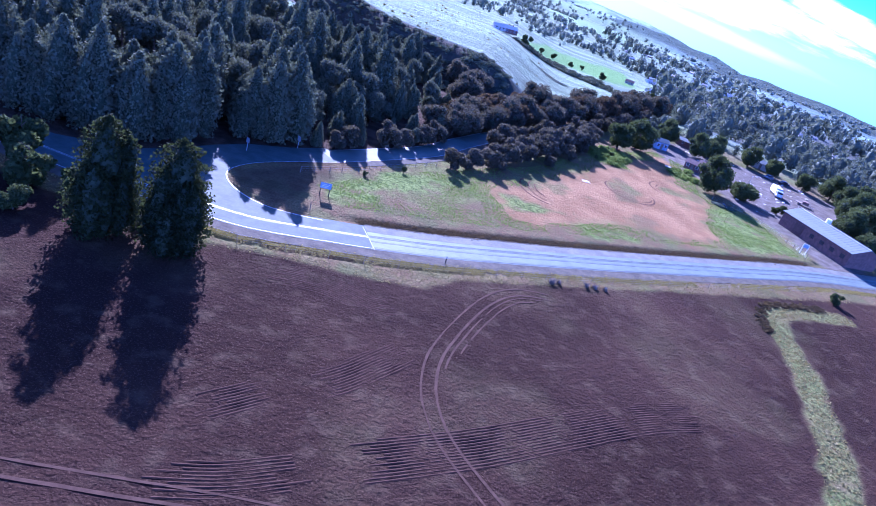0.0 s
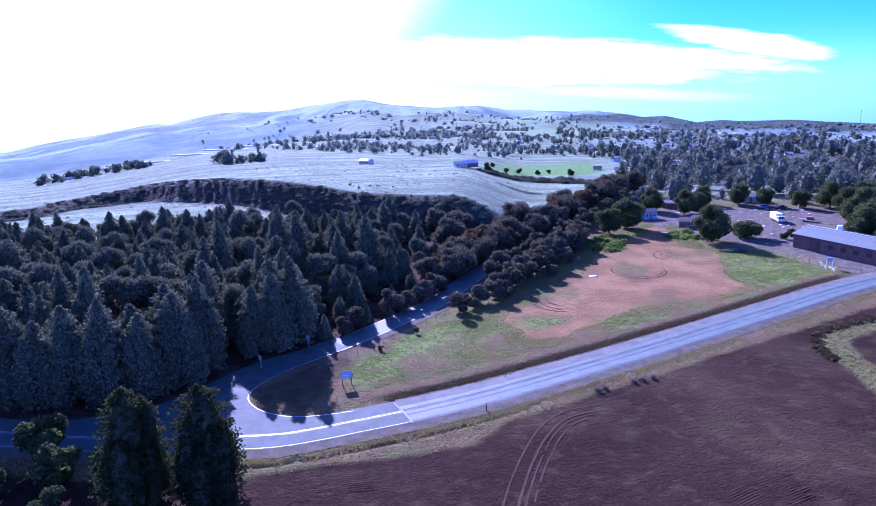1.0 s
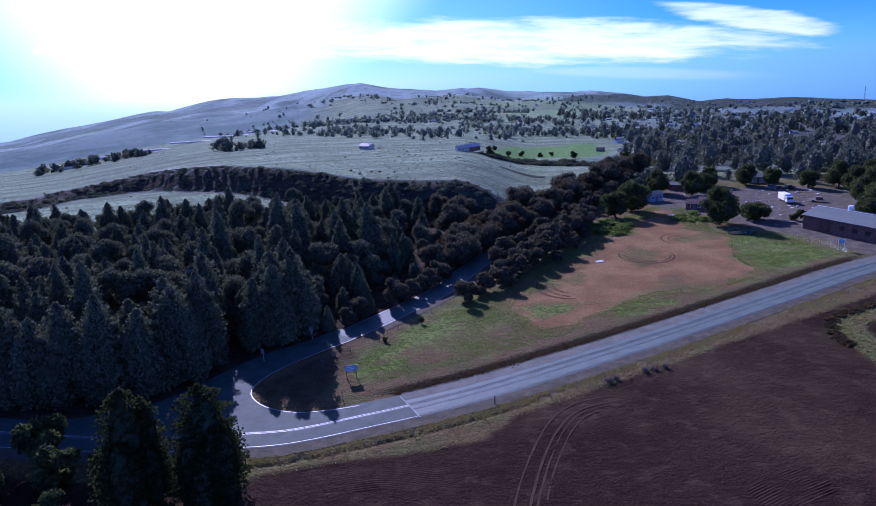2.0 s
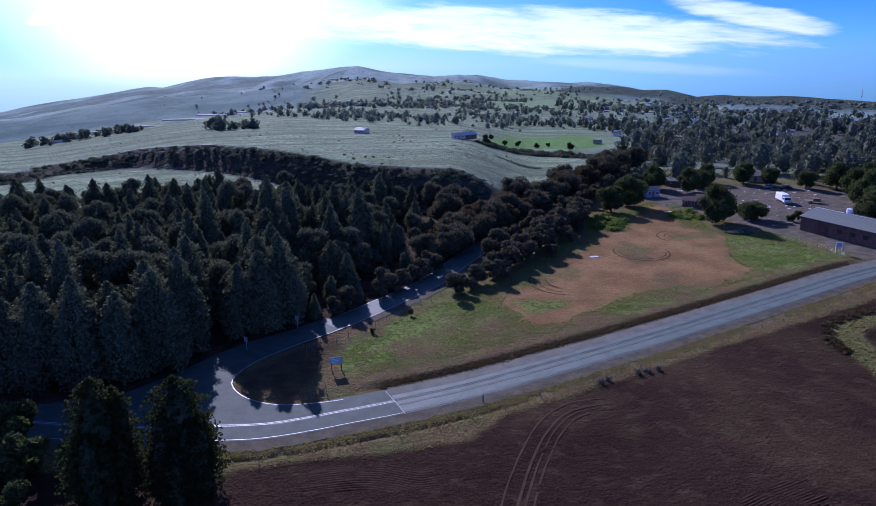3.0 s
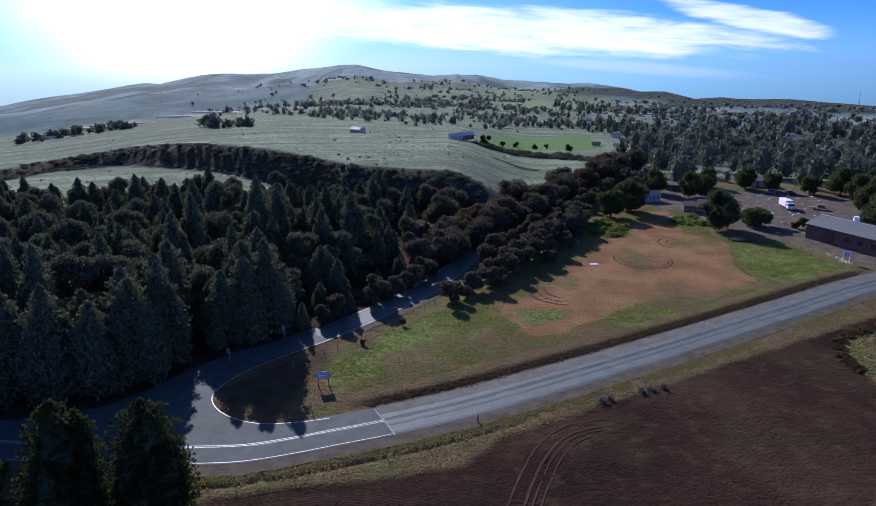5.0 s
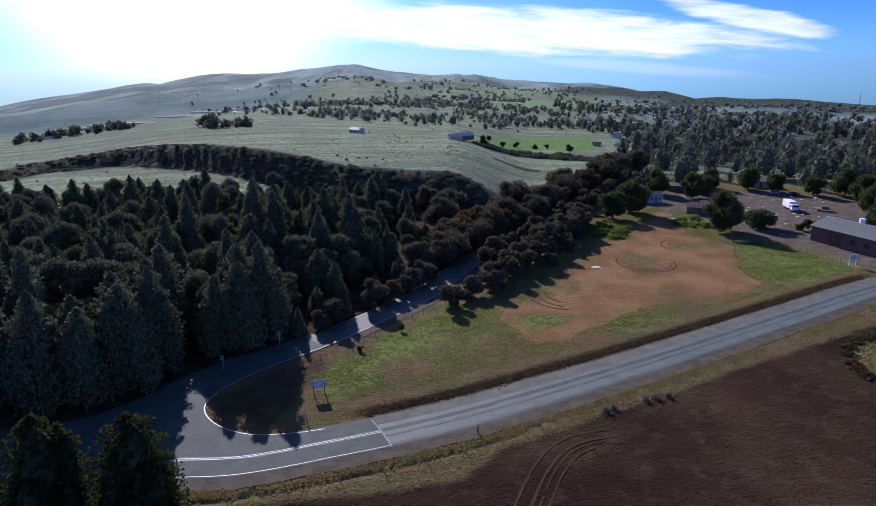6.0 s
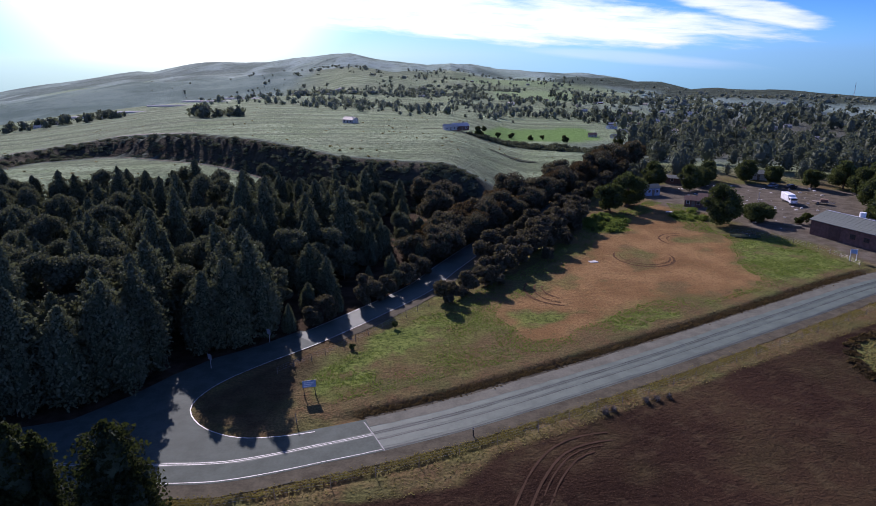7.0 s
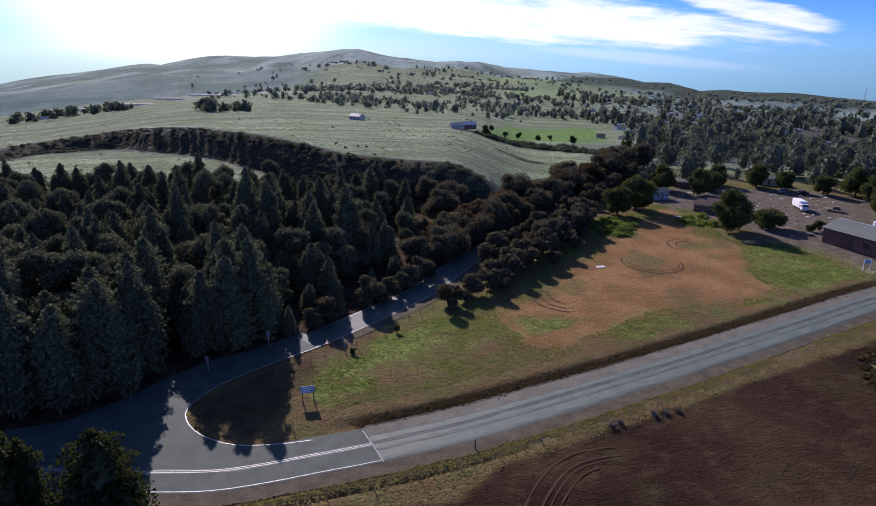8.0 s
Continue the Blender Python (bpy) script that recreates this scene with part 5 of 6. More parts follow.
build_hut("shed", 78.8, 203.5, -28, 5.0, 4.2, 2.2, 3.1, BRICK, RUSTY, "small dark brick shed with a rusty brown roof", "shed")
build_hut("shed", 84.6, 207.5, -28, 5.5, 3.6, 2.3, 3.0, GREY, RUSTY, "open-sided dark shed with a rusty brown roof", "shed")
build_hut("cabin", 72.4, 219.5, 8, 4.6, 4.0, 2.6, 3.5, BLUE, TIN, "small blue-walled cabin with a pale roof", "cabin")
build_hut("long_shed", 86.0, 241.0, -27, 12.0, 4.2, 2.1, 2.8, BRICK, TIN, "long low dark shed with a pale sheet roof", "shed", 2)
build_hut("outbuilding", 118.0, 247.0, -22, 9.0, 5.0, 2.4, 3.3, PLASTER, TIN, "pale plastered outbuilding behind the yard", "building")


def wheel(parent, x, y, r, side):
    w = part("wheel", rod(B(), (x, y - 0.13 * side, r), (x, y + 0.13 * side, r), r, r, 16), RUBBER, parent)
    part("rim", rod(B(), (x, y + 0.13 * side, r), (x, y + 0.16 * side, r), r * 0.55, r * 0.5, 12), STEEL, w)


def build_truck():
    ob = stand("box_truck", 113.6, 211.0, -97, size=0.92, label="white box truck parked on the gravel yard", category="truck")
    part("chassis", box(B(), 0.0, -0.9, 0.55, 8.4, 0.9, 0.8, 0.03), GREY, ob)
    part("cargo_box", box(B(), 0.0, -1.2, 0.85, 6.0, 1.2, 3.1, 0.06), WHITE, ob)
    bm = box(B(), 6.15, -1.1, 0.7, 8.3, 1.1, 2.5, 0.1)
    for v in bm.verts:
        if v.co.z > 2.2 and v.co.x > 8.0:
            v.co.x -= 0.55
    cab = part("cab", bm, WHITE, ob)
    part("windscreen", box(B(), 7.80, -0.95, 1.65, 8.12, 0.95, 2.25), DARK, cab, "dark windscreen")
    for s in (-1, 1):
        part("side_window", box(B(), 6.6, min(1.08 * s, 1.12 * s), 1.6, 7.5, max(1.08 * s, 1.12 * s), 2.25), DARK, cab)
        part("headlight", box(B(), 8.28, 0.65 * s - 0.15, 0.95, 8.34, 0.65 * s + 0.15, 1.15), STEEL, cab)
        for x in (1.4, 7.2):
            wheel(ob, x, 0.95 * s, 0.45, s)
    part("bumper", box(B(), 8.3, -1.1, 0.45, 8.48, 1.1, 0.75, 0.03), GREY, ob)


build_truck()


def build_trailer():
    ob = stand("flat_trailer", 120.0, 206.5, -30, label="low flat farm trailer carrying a tan load", category="trailer")
    part("bed", box(B(), 0, -1.1, 0.6, 4.6, 1.1, 0.78, 0.02), WOOD, ob)
    part("drawbar", rod(B(), (4.6, 0, 0.6), (6.2, 0, 0.5), 0.07), STEEL, ob)
    part("load", box(B(), 2.2, -0.8, 0.78, 4.3, 0.8, 1.6, 0.12), DIRT, ob, "tan bulky load")
    for s in (-1, 1):
        wheel(ob, 1.6, 1.0 * s, 0.35, s)


build_trailer()


def build_car(paint, label):
    ob = stand("parked_car", 0, 0, label=label, category="car", group="parked cars in the yard")
    bm = box(B(), -2.1, -0.85, 0.35, 2.1, 0.85, 0.9, 0.12)
    part("body", bm, paint, ob)
    bm = box(B(), -1.3, -0.75, 0.9, 1.0, 0.75, 1.42, 0.05)
    for v in bm.verts:
        if v.co.z > 1.2:
            v.co.x *= 0.78
    part("cabin", bm, DARK, ob, "dark glazed cabin")
    part("roof", box(B(), -0.95, -0.68, 1.425, 0.72, 0.68, 1.47, 0.02), paint, ob)
    for s in (-1, 1):
        for x in (-1.3, 1.3):
            wheel(ob, x, 0.74 * s, 0.32, s)
        part("headlight", box(B(), 2.08, 0.6 * s - 0.15, 0.62, 2.13, 0.6 * s + 0.15, 0.76), STEEL, ob)
    return ob


car = build_car(GREY, "pale grey car parked at the edge of the yard")
car.matrix_basis = pose(120.8, 232.1, 0, 0, 0, 30)
car2 = build_car(DARK, "dark car parked at the edge of the yard")
car2.matrix_basis = pose(125.8, 229.6, 0, 0, 0, 15)


def build_heap():
    """A low dark heap of waste with pieces sticking out."""
    rng = np.random.RandomState(5)
    ob = stand("rubbish_heap", 81.3, 168.6, -8, label="low dark heap of burnt waste on the grass", category="heap")
    bm = B()
    bmesh.ops.create_icosphere(bm, subdivisions=3, radius=1.0)
    for v in bm.verts:
        n = noise.noise(v.co * 2.3) * 0.35 + noise.noise(v.co * 6) * 0.18
        v.co = Vector((v.co.x * 3.6, v.co.y * 1.7, max(-0.1, v.co.z * 0.75))) * (1 + n)
    part("mound", bm, CORE, ob)
    for i in range(16):
        a, d = rng.rand() * 6.28, rng.rand() * 0.9
        c = Vector((math.cos(a) * 3.2 * d, math.sin(a) * 1.4 * d, 0.45 * (1 - d) + 0.35))
        e = Vector(rng.randn(3)) * 0.7
        e.z = abs(e.z) * 0.4
        part("scrap_piece", rod(B(), c - e * 0.5, c + e * 0.6, 0.08, 0.05, 5), (RUBBER, STEEL, WOOD, RUSTY)[i % 4], ob)


build_heap()


def build_gate_frame():
    ob = stand("entrance_sign", 95.9, 148.0, -20, label="white steel sign frame at the yard's entrance", category="sign")
    for x in (-0.65, 0.65):
        part("post", rod(B(), (x, 0, -0.3), (x, 0, 2.7), 0.07, 0.07, 8), WHITE, ob)
    part("board", box(B(), -0.6, -0.03, 1.7, 0.6, 0.03, 2.6, 0.01), BLUE, ob, "pale blue sign board")
    part("cross_bar", rod(B(), (-0.7, 0, 2.68), (0.7, 0, 2.68), 0.05, 0.05, 8), WHITE, ob)


build_gate_frame()


def build_board(x, y, turn, wide, low, high, label, face, name="sign_board"):
    ob = stand(name, x, y, turn, label=label, category="sign")
    for s in (-1, 1):
        part("post", rod(B(), (s * wide * 0.42, 0, -0.3), (s * wide * 0.42, 0, high), 0.06, 0.06, 7), DARK, ob)
        part("brace", rod(B(), (s * wide * 0.42, 0.9, -0.1), (s * wide * 0.42, 0.05, high * 0.7), 0.045, 0.045, 6), DARK, ob)
    board = part("board", box(B(), -wide / 2, -0.09, low, wide / 2, -0.03, high, 0.012), face, ob)
    part("frame", box(B(), -wide / 2 - 0.05, -0.03, low - 0.05, wide / 2 + 0.05, 0.0, high + 0.05), GREY, ob)
    for k in range(3):
        part("text_bar", box(B(), -wide * 0.38, -0.096, high - 0.28 - 0.26 * k, wide * (0.35 - 0.1 * k), -0.091, high - 0.20 - 0.26 * k), WHITE, board)
    return ob


build_board(-16.2, 90.4, 12, 1.8, 1.35, 2.3, "pale blue information board on dark posts beside the junction", BLUE)
for x, y, w, lab in ((-32.5, 99.0, 0.9, "small grey road sign on a post under trees"), (-25.8, 108.0, 0.9, "small grey road sign on a post under trees")):
    ob = stand("road_sign", x, y, -35, label=lab, category="road sign", group="signs at the wood")
    part("post", rod(B(), (0, 0, -0.3), (0, 0, 2.4), 0.05, 0.05, 8), STEEL, ob)
    part("plate", box(B(), -w / 2, -0.08, 1.5, w / 2, -0.05, 2.4, 0.01), GREY, ob)
ob = stand("road_sign", -54.5, 86.5, 10, label="blue road sign at the edge of the wood", category="road sign")
for s in (-0.5, 0.5):
    part("post", rod(B(), (s, 0, -0.3), (s, 0, 2.6), 0.05, 0.05, 8), STEEL, ob)
plate = part("plate", box(B(), -0.8, -0.09, 1.3, 0.8, -0.05, 2.6, 0.01), BLUE, ob)
for k in range(2):
    part("text_bar", box(B(), -0.6, -0.097, 1.6 + 0.45 * k, 0.5, -0.092, 1.78 + 0.45 * k), WHITE, plate)
ob = stand("marker_post", -16.6, 83.2, 0, label="thin leaning marker post beside the road", category="post")
part("shaft", rod(B(), (0, 0, -0.2), (-0.15, 0.05, 1.5), 0.06, 0.05, 7), WOOD, ob)
ob = stand("marker_post", 5.7, 79.9, 0, label="short dark roadside marker post", category="post")
part("shaft", box(B(), -0.08, -0.05, -0.2, 0.08, 0.05, 1.15, 0.02), DARK, ob)
part("reflector", box(B(), -0.06, -0.06, 0.9, 0.06, -0.05, 1.02), WHITE, ob)
ob = stand("lamp_pole", 99.0, 198.5, 0, label="slim grey lamp pole standing in the yard", category="pole")
part("shaft", rod(B(), (0, 0, -0.3), (0, 0, 5.2), 0.09, 0.06, 8), STEEL, ob)
part("lamp_head", box(B(), -0.1, -0.55, 5.15, 0.1, 0.1, 5.3, 0.03), GREY, ob)


def build_slab(x, y, turn, a, b, h, label, mat=STONE):
    ob = stand("concrete_slab", x, y, turn, label=label, category="slab")
    bm = box(B(), -a / 2, -b / 2, -0.1, a / 2, b / 2, h, 0.04)
    for v in bm.verts:
        v.co += Vector((noise.noise(v.co * 3), noise.noise(v.co * 4), 0)) * 0.15
    part("slab", bm, mat, ob)


build_slab(37.6, 149.2, 15, 1.9, 1.3, 0.12, "pale broken concrete slab lying on red earth")
build_slab(72.5, 196.5, -10, 3.4, 1.2, 0.1, "pale stone slab at the end of the bare field")
build_slab(98.5, 178.0, -30, 4.2, 1.6, 0.6, "grey low loading platform beside the barn", DUSTY)

# loose rubble on the gravel
rng = np.random.RandomState(31)
verts, faces = [], []
bits = 0
while bits < 90:
    x, y = rng.uniform(86, 132), rng.uniform(176, 238)
    if inside(np.array([x]), np.array([y]), YARD)[0] < 4 or (x - 80) ** 2 + (y - 181) ** 2 < 40:
        continue
    bits += 1
    s, o = rng.uniform(0.12, 0.5), len(verts)
    for k in range(8):
        verts.append((x + s * ((k & 1) * 2 - 1) * rng.uniform(0.5, 1.4), y + s * ((k >> 1 & 1) * 2 - 1) * rng.uniform(0.5, 1.2), -0.05 + (k >> 2) * s * rng.uniform(0.3, 0.8)))
    faces += [(o + a, o + b, o + c, o + d) for a, b, c, d in ((0, 2, 3, 1), (4, 5, 7, 6), (0, 1, 5, 4), (2, 6, 7, 3), (0, 4, 6, 2), (1, 3, 7, 5))]
tagged(new("rubble", mesh_of("rubble", verts, faces, STONE)), "pale stones and scrap strewn over the gravel yard", "rubble", kind="stuff")

# ---------------------------------------------------------------- fences
def build_fence(name, line, gap, high, label, wires=3, seed=1, thick=0.055):
    rng = np.random.RandomState(seed)
    ob = new(name)
    tagged(ob, label, "fence")
    tops, run, last = [], gap, line[0]
    bm0 = rod(B(), (0, 0, -0.3), (0, 0, high), thick, thick * 0.85, 6)
    me = bpy.data.meshes.new("post")
    bm0.to_mesh(me)
    bm0.free()
    me.materials.append(WOOD)
    for q in line:
        run += math.hypot(q[0] - last[0], q[1] - last[1])
        last = q
        if run >= gap:
            run = 0.0
            z = ground_z(*q)
            p = part_mesh("post", me, ob)
            p.matrix_basis = pose(q[0], q[1], z, rng.randn() * 4, rng.randn() * 4, 0) @ Matrix.Diagonal((1, 1, rng.uniform(0.85, 1.12), 1))
            tops.append((q[0], q[1], z))
    for k in range(wires):
        bm = B()
        h = high * (0.35 + 0.55 * k / max(1, wires - 1))
        for a, b in zip(tops, tops[1:]):
            rod(bm, (a[0], a[1], a[2] + h), (b[0], b[1], b[2] + h), 0.008, 0.008, 4)
        part("wire", bm, STEEL, ob)
    return ob


build_fence("fence", [q for q in shifted(NEAR_EDGE, -4.6) if -40 < q[0] < 88], 4.5, 1.3, "wire fence on weathered posts between road verge and field", 3, 2)
build_fence("fence", [q for q in shifted(SIDE, -4.2) if 96 < q[1] < 124], 2.6, 1.2, "wire fence on dark posts beside the side road", 3, 3)
build_fence("fence", curve([(79, 172.5), (86, 168.5), (91, 160), (94.2, 151), (95, 143)], 1.0), 2.5, 1.3, "wire fence on dark posts along the yard track", 3, 4)


def build_brush(x, y, seed, spread, high, label):
    """Dead scrub: many bare twigs from one root."""
    rng = np.random.RandomState(seed)
    ob = stand("dead_bush", x, y, rng.rand() * 90, label=label, category="bush", group="dead bushes on the verge")
    bm = B()
    for k in range(46):
        a, r = rng.rand() * 6.28, spread * rng.rand() ** 0.6
        m = Vector((math.cos(a) * r * 0.5, math.sin(a) * r * 0.4, high * rng.uniform(0.3, 0.8)))
        e = m + Vector((math.cos(a) * r * 0.6, math.sin(a) * r * 0.5, high * rng.uniform(-0.2, 0.4)))
        rod(bm, (0.2 * rng.randn(), 0.2 * rng.randn(), 0), m, 0.035, 0.02, 4)
        rod(bm, m, e, 0.02, 0.008, 4)
    part("twigs", bm, WOOD, ob)
    c = np.stack([rng.randn(60) * spread * 0.45, rng.randn(60) * spread * 0.3, np.abs(rng.randn(60)) * high * 0.2 + 0.05], 1)
    v, f = cards(rng, c, 0.06 + 0.06 * rng.rand(60))
    part_mesh("leaves", quick_mesh("leaves", v, f, RUSSET), ob)


for k, (x, y, s, h) in enumerate(((23.3, 84.6, 1.1, 1.1), (24.6, 85.4, 0.8, 0.8), (29.6, 87.4, 0.9, 1.0), (31.2, 88.0, 0.8, 0.8), (33.0, 88.5, 0.6, 0.8))):
    build_brush(x, y, 400 + k, s, h, "dark dead bush tangled on the verge fence")
plant(kinds_small[0], 89.6, 118.2, 0.55, 10)
plant(kinds_small[1], 104.5, 182.0, 0.6, 70)
plant(kinds_small[2], 102.0, 181.0, 0.55, 20)
for k, (x, y, s) in enumerate(((-12.0, 105.2, 0.22), (-5.5, 113.5, 0.24), (46, 179, 0.3), (44, 176, 0.26), (50, 184, 0.3))):
    plant(kinds_small[k % 3], x, y, s, 40 * k)

for k, (x, y, s) in enumerate(((28, 356.8, 1.3), (41.4, 391.4, 0.7), (52, 415.3, 0.8), (64.7, 419.6, 0.75), (72.5, 422.3, 0.65), (84, 407.9, 1.0), (106.1, 372.2, 1.2))):
    plant(kinds_small[k % 3], x, y, s, 35 * k)

# ---------------------------------------------------------------- village and far buildings
def build_house(seed, long, deep, wall, roof, label):
    ob = stand("house", 0, 0, label=label, category="house", group="village houses")
    part("wall", gable_walls(B(), long, deep, 2.8, 4.4), wall, ob)
    for y in (-0.5, deep + 0.5):
        bm = B()
        y1 = deep / 2
        vs = [bm.verts.new(p) for p in ((-0.4, y, 2.7), (long + 0.4, y, 2.7), (long + 0.4, y1, 4.5), (-0.4, y1, 4.5), (-0.4, y, 2.6), (long + 0.4, y, 2.6), (long + 0.4, y1, 4.4), (-0.4, y1, 4.4))]
        for f in ((0, 1, 2, 3), (7, 6, 5, 4), (0, 4, 5, 1), (1, 5, 6, 2), (2, 6, 7, 3), (3, 7, 4, 0)):
            bm.faces.new([vs[i] for i in f])
        part("roof", bm, roof, ob)
    part("chimney", box(B(), long * 0.7, deep * 0.5 - 0.3, 4.0, long * 0.7 + 0.6, deep * 0.5 + 0.3, 5.3, 0.03), wall, ob)
    part("door", box(B(), long * 0.45, -0.05, 0, long * 0.45 + 0.95, -0.003, 2.05), WOOD, ob)
    for x in (0.2, 0.8):
        window_part(ob, long * x, 0.0, 1.0, 1.3, 1.1)
    return ob


houses = [build_house(1, 10, 6, PLASTER, PALE_ROOF, "pale village house with a light sheet roof"), build_house(2, 9, 6.5, PLASTER, RUSTY, "pale village house with a red-brown roof"),
          build_house(3, 13, 6.5, WHITE, PALE_ROOF, "long white house with a light sheet roof"), build_house(4, 10, 7, BRICK, STEEL, "brick village house with a grey roof")]
rng = np.random.RandomState(78)
placed = set()
for x, y, which in spots:
    m = pose(x, y, ground_z(x, y) - 0.1, 0, 0, rng.uniform(-40, 40)) @ Matrix.Diagonal((0.8, 0.8, 0.8, 1))
    if which in placed:
        copy_thing(houses[which], m)
    else:
        houses[which].matrix_basis = m
        placed.add(which)

# low earth banks along the contours of the pasture
for k, (line, half) in enumerate(((((-36, 470), (-30, 480), (-24, 465), (-18, 455)), 0.8), (((-9, 372), (-3, 366), (3, 345), (8, 322)), 0.7), (((-14, 405), (-8, 420), (-2, 418), (2, 400)), 0.6), (((5.2, 299), (7, 297), (9.2, 294)), 1.7))):
    pts = curve([(r * math.sin(radians(a)), r * math.cos(radians(a))) for a, r in line], 5.0)
    strip("contour_bank", pts, -half, half, 0.2, CORE if half > 1 else BANKS, "dark grassy contour bank across the pasture", ragged=0.9, seed=130 + k, across=2, category="bank")

# greenhouse tunnels shining on the far rise
for k, (az, r, long) in enumerate(((-25.5, 690, 60), (-23.6, 720, 60), (-20.5, 760, 55), (-18.0, 800, 55), (-15.5, 840, 55))):
    x, y = r * math.sin(radians(az)), r * math.cos(radians(az))
    ob = stand("greenhouse_tunnel", x, y, 8 - 4 * k, label="long pale plastic greenhouse tunnel on the far slope", category="greenhouse", group="greenhouse tunnels")
    bm = B()
    prev = None
    for i in range(9):
        a = math.pi * i / 8
        q = [bm.verts.new((sx, -3 * math.cos(a), 1.7 * math.sin(a))) for sx in (-long / 2, long / 2)]
        if prev:
            bm.faces.new((prev[0], prev[1], q[1], q[0]))
        prev = q
    part("cover", bm, PLASTER, ob)
    part("end_wall", box(B(), long / 2 - 0.05, -2.6, 0, long / 2 + 0.05, 2.6, 1.0), PLASTER, ob)

# mast on the skyline
x, y = 2150 * math.sin(radians(32.7)), 2150 * math.cos(radians(32.7))
ob = stand("radio_mast", x, y, 0, label="thin steel radio mast on the far ridge", category="mast")
for s in (0, 1, 2):
    a = s * 2.094
    part("leg", rod(B(), (math.cos(a) * 1.6, math.sin(a) * 1.6, -1), (math.cos(a) * 0.3, math.sin(a) * 0.3, 34), 0.22, 0.16, 5), STEEL, ob)
bm = B()
for i in range(10):
    w = 1.6 - 1.3 * i / 10
    for s in range(3):
        a, b = s * 2.094, (s + 1) * 2.094
        rod(bm, (math.cos(a) * w, math.sin(a) * w, 3.4 * i), (math.cos(b) * w * 0.9, math.sin(b) * w * 0.9, 3.4 * i + 3.2), 0.09, 0.09, 4)
part("lattice", bm, STEEL, ob)

# farm track on the lower slope, behind the wood
track = [(r * math.sin(radians(a)), r * math.cos(radians(a))) for a, r in ((-27, 380), (-24.4, 372), (-21.9, 344), (-18.8, 316), (-15.2, 280), (-12, 249), (-10, 236))]
rim = [(r * math.sin(radians(a)), r * math.cos(radians(a))) for a, r in ((-36, 396), (-33, 397), (-30.5, 419), (-26.5, 414), (-24.4, 408), (-21.8, 380), (-18.7, 352))]
strip("farm_track", curve(rim, 4.0), -1.6, 1.6, 0.2, DUSTY, "pale farm track along the top of the bank", ragged=0.3, seed=91, across=1, category="track")
strip("farm_track", curve(track, 4.0), -0.8, 0.8, 0.12, SHOULDER, "pale farm track below the dark bank", ragged=0.2, seed=90, across=1, category="track")

# low green growth between the hedge and the bare earth
rng = np.random.RandomState(66)
weeds = []
while len(weeds) < 150:
    q = (rng.uniform(42, 82), rng.uniform(173, 199))
    if max(float(inside(np.array([q[0]]), np.array([q[1]]), g)[0]) for g in GREENS[4:]) > 0.5:
        weeds.append(q)
grove("low_shrubs", weeds, 0.8, 1.0, BLADES, "low leafy green shrubs at the end of the bare field", 30, 19, category="shrubs")

# ---------------------------------------------------------------- grass
def tufts(name, count, pick, mat, size, label, seed):
    """Standing blades of grass in small bunches."""
    rng = np.random.RandomState(seed)
    x, y = pick(rng, count * 6)
    x, y = x[:count], y[:count]
    n = len(x)
    z = rises(x, y)
    a = rng.rand(n) * math.pi
    s = size * (0.5 + rng.rand(n))
    dx, dy = np.cos(a) * s * 0.6, np.sin(a) * s * 0.6
    lean = rng.randn(n, 2) * 0.3 * s[:, None]
    v = np.stack([np.stack([x - dx, y - dy, z - 0.05], 1), np.stack([x + dx, y + dy, z - 0.05], 1),
                  np.stack([x + dx * 1.2 + lean[:, 0], y + dy * 1.2 + lean[:, 1], z + s * (0.5 + 0.5 * rng.rand(n))], 1),
                  np.stack([x - dx * 1.1 + lean[:, 0], y - dy * 1.1 + lean[:, 1], z + s * (0.5 + 0.5 * rng.rand(n))], 1)], 1).reshape(-1, 3)
    f = np.arange(n * 4).reshape(n, 4)
    tagged(new(name, quick_mesh(name, v, f, mat)), label, "grass", kind="stuff")


def off_road(x, y):
    return (beside(x, y, shifted(NEAR_EDGE, ROAD_WIDE / 2))[0] > ROAD_WIDE / 2 + 2.5) & (inside(x, y, LOOP_AREA) < 0)


LOOP_AREA = mouth
TRIANGLE = [(-20, 92), (-14, 87), (20, 103), (60, 126), (94, 144), (90, 168), (76, 172), (80, 206), (70, 212), (44, 184), (24, 148), (2, 123), (-8, 110)]


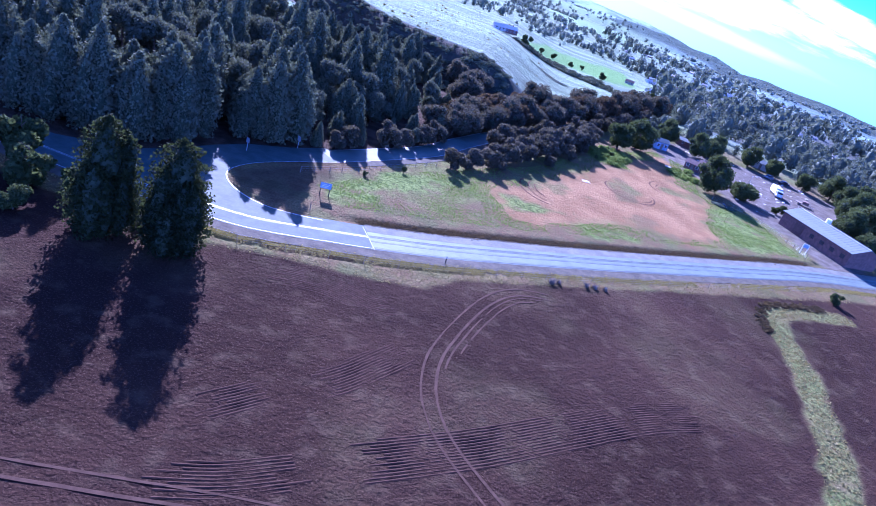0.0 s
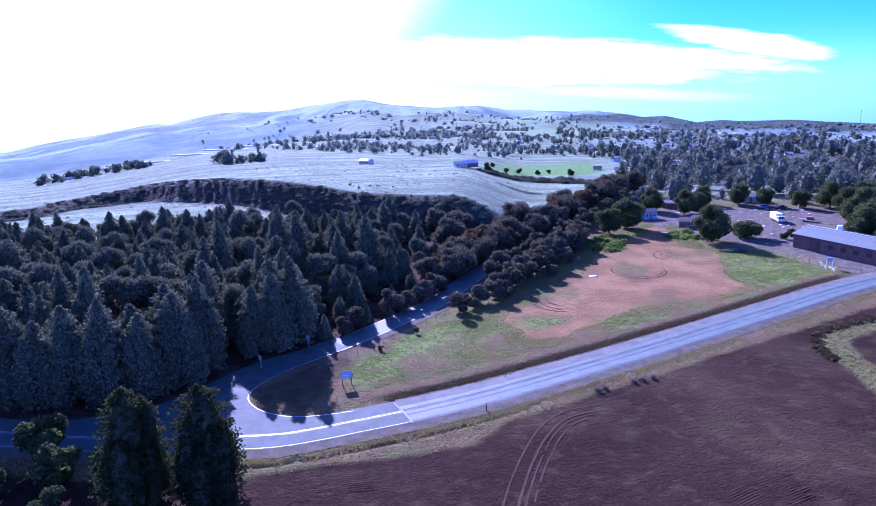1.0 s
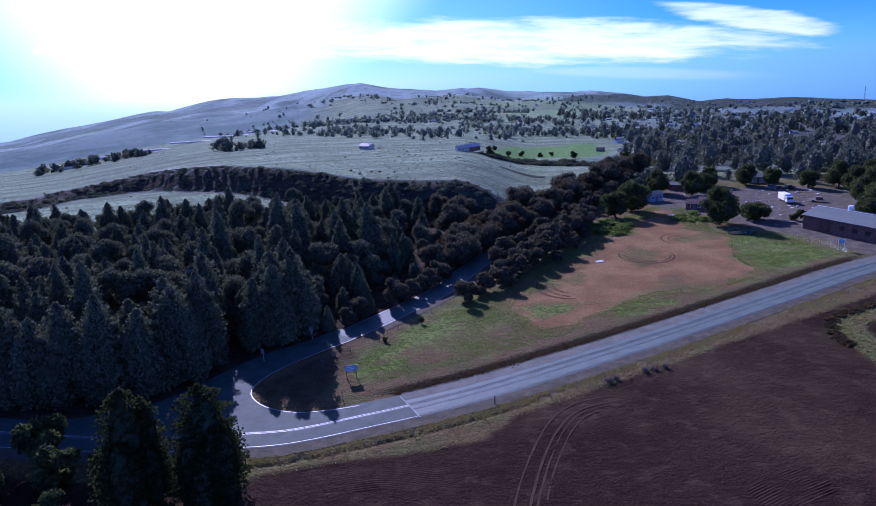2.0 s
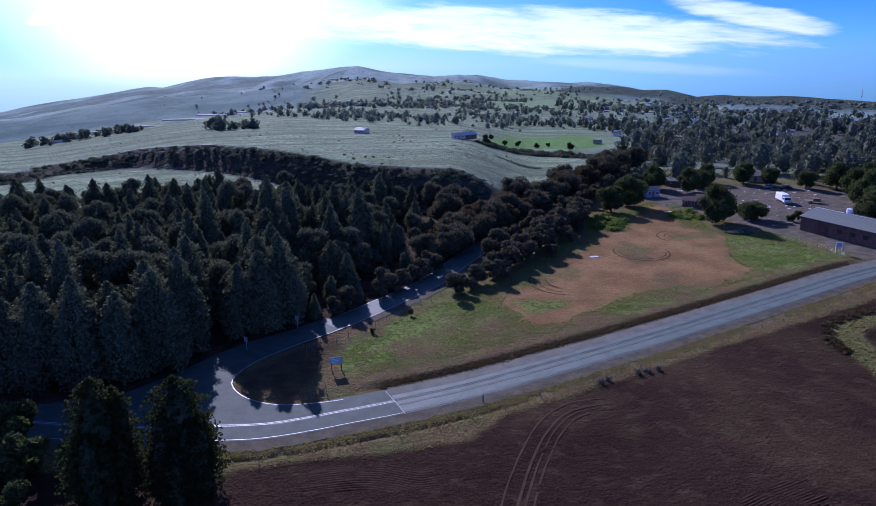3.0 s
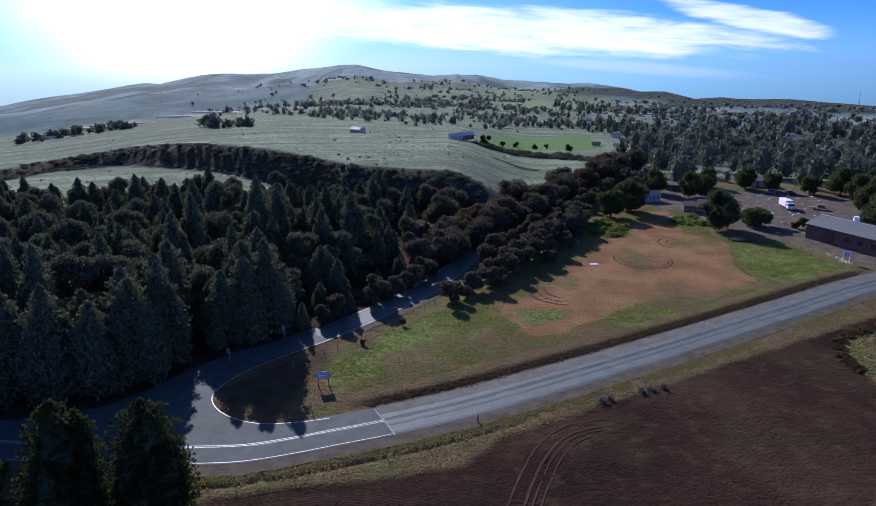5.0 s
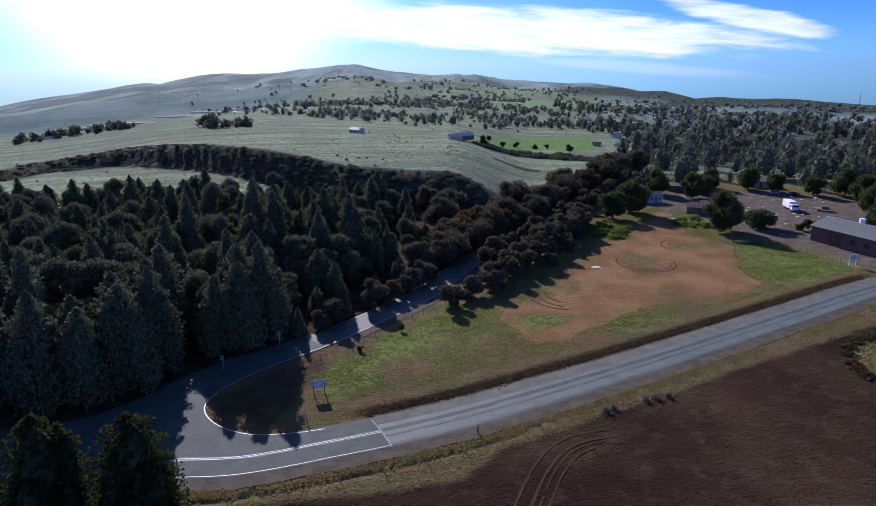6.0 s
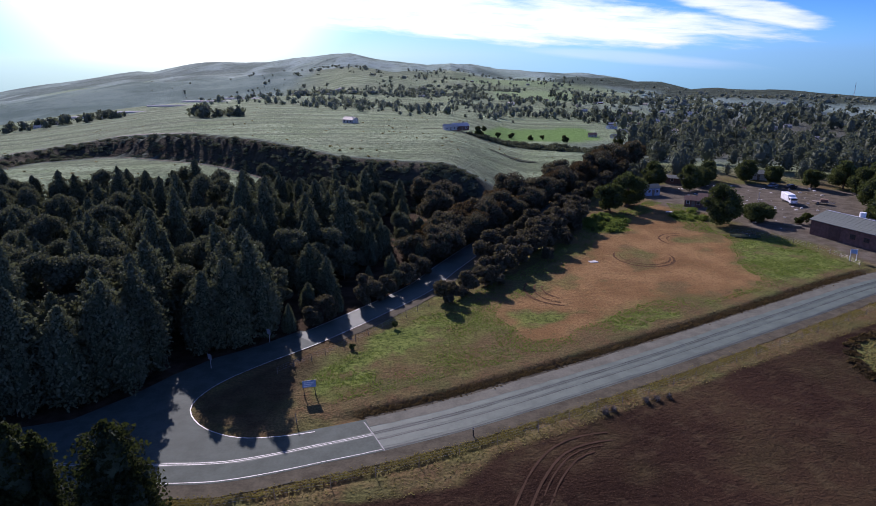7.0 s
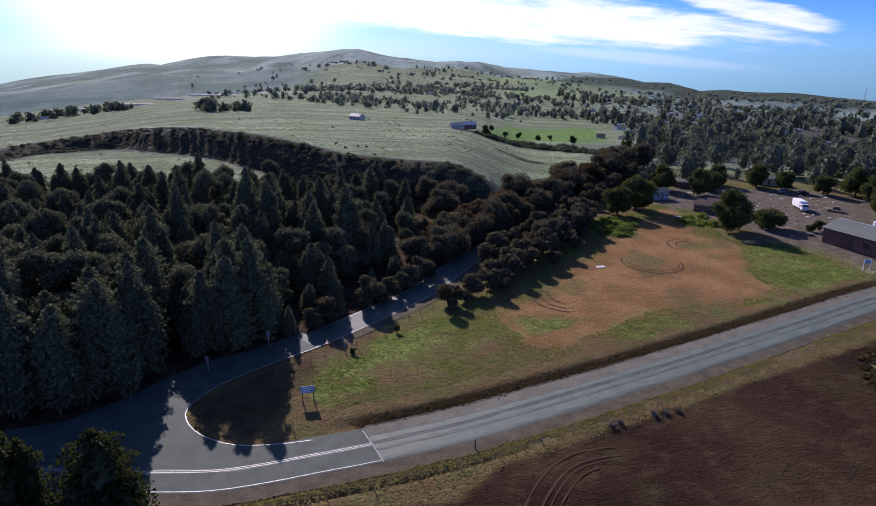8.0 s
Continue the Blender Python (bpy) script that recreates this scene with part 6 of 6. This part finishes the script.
def pick_triangle(rng, n):
    x, y = rng.uniform(-20, 95, n), rng.uniform(87, 212, n)
    k = (inside(x, y, TRIANGLE) > 0.3) & (inside(x, y, RED) + (fbm(x, y, 11, 23, 3) - 0.5) * 9 < 0.5) & (fbm(x, y, 9, 33, 3) + 0.2 * rng.rand(n) > 0.50)
    return x[k], y[k]


def pick_verge(rng, n):
    x, y = rng.uniform(-60, 96, n), rng.uniform(62, 125, n)
    d = inside(x, y, FIELD)
    k = (d < 0.6) & off_road(x, y) & (y < 71.5 + 0.0 * x + np.maximum(0, (x + 24)) * 0.52 + 2) & (fbm(x, y, 4, 37, 3) + 0.25 * rng.rand(n) > 0.52)
    return x[k], y[k]


def pick_shoulder(rng, n):
    line = np.array(cut(shifted(NEAR_EDGE, -3.3), -45, 120))
    i = rng.randint(0, len(line), n)
    x, y = line[i, 0] + rng.randn(n) * 0.8, line[i, 1] + rng.randn(n) * 0.42
    k = fbm(x, y, 5, 43, 3) > 0.40
    return x[k], y[k]


def pick_hook(rng, n):
    x, y = rng.uniform(50, 95, n), rng.uniform(45, 115, n)
    k = beside(x, y, HOOK)[0] < 2.4
    return x[k], y[k]


def pick_hook_edge(rng, n):
    line = np.array([q for q in shifted(HOOK, -2.6) if q[1] > 93 and q[0] < 84])
    i = rng.randint(0, len(line), n)
    return line[i, 0] + rng.randn(n) * 0.5, line[i, 1] + rng.randn(n) * 0.5


def pick_ditch(rng, n):
    line = np.array(cut(shifted(NEAR_EDGE, ROAD_WIDE + 1.4), -10, 93))
    i = rng.randint(0, len(line), n)
    return line[i, 0] + rng.randn(n) * 0.55, line[i, 1] + rng.randn(n) * 0.55


tufts("grass", 34000, pick_triangle, BLADES, 0.12, "rough green grass tufts on the triangular field", 51)
tufts("verge_grass", 11000, pick_verge, STRAW, 0.12, "dry yellowish grass along the road verge", 52)
tufts("shoulder_grass", 14000, pick_shoulder, YELLOW, 0.10, "yellowish grass ridge along the gravel shoulder", 56)
tufts("strip_grass", 4000, pick_hook, STRAW, 0.17, "green weeds on the strip in the ploughed field", 53)
tufts("hook_weeds", 1500, pick_hook_edge, RUSSET, 0.34, "dark dry weeds along the top of the grass strip", 55)
tufts("ditch_weeds", 6000, pick_ditch, RUSSET, 0.15, "dark dry weeds standing in the roadside ditch", 54)
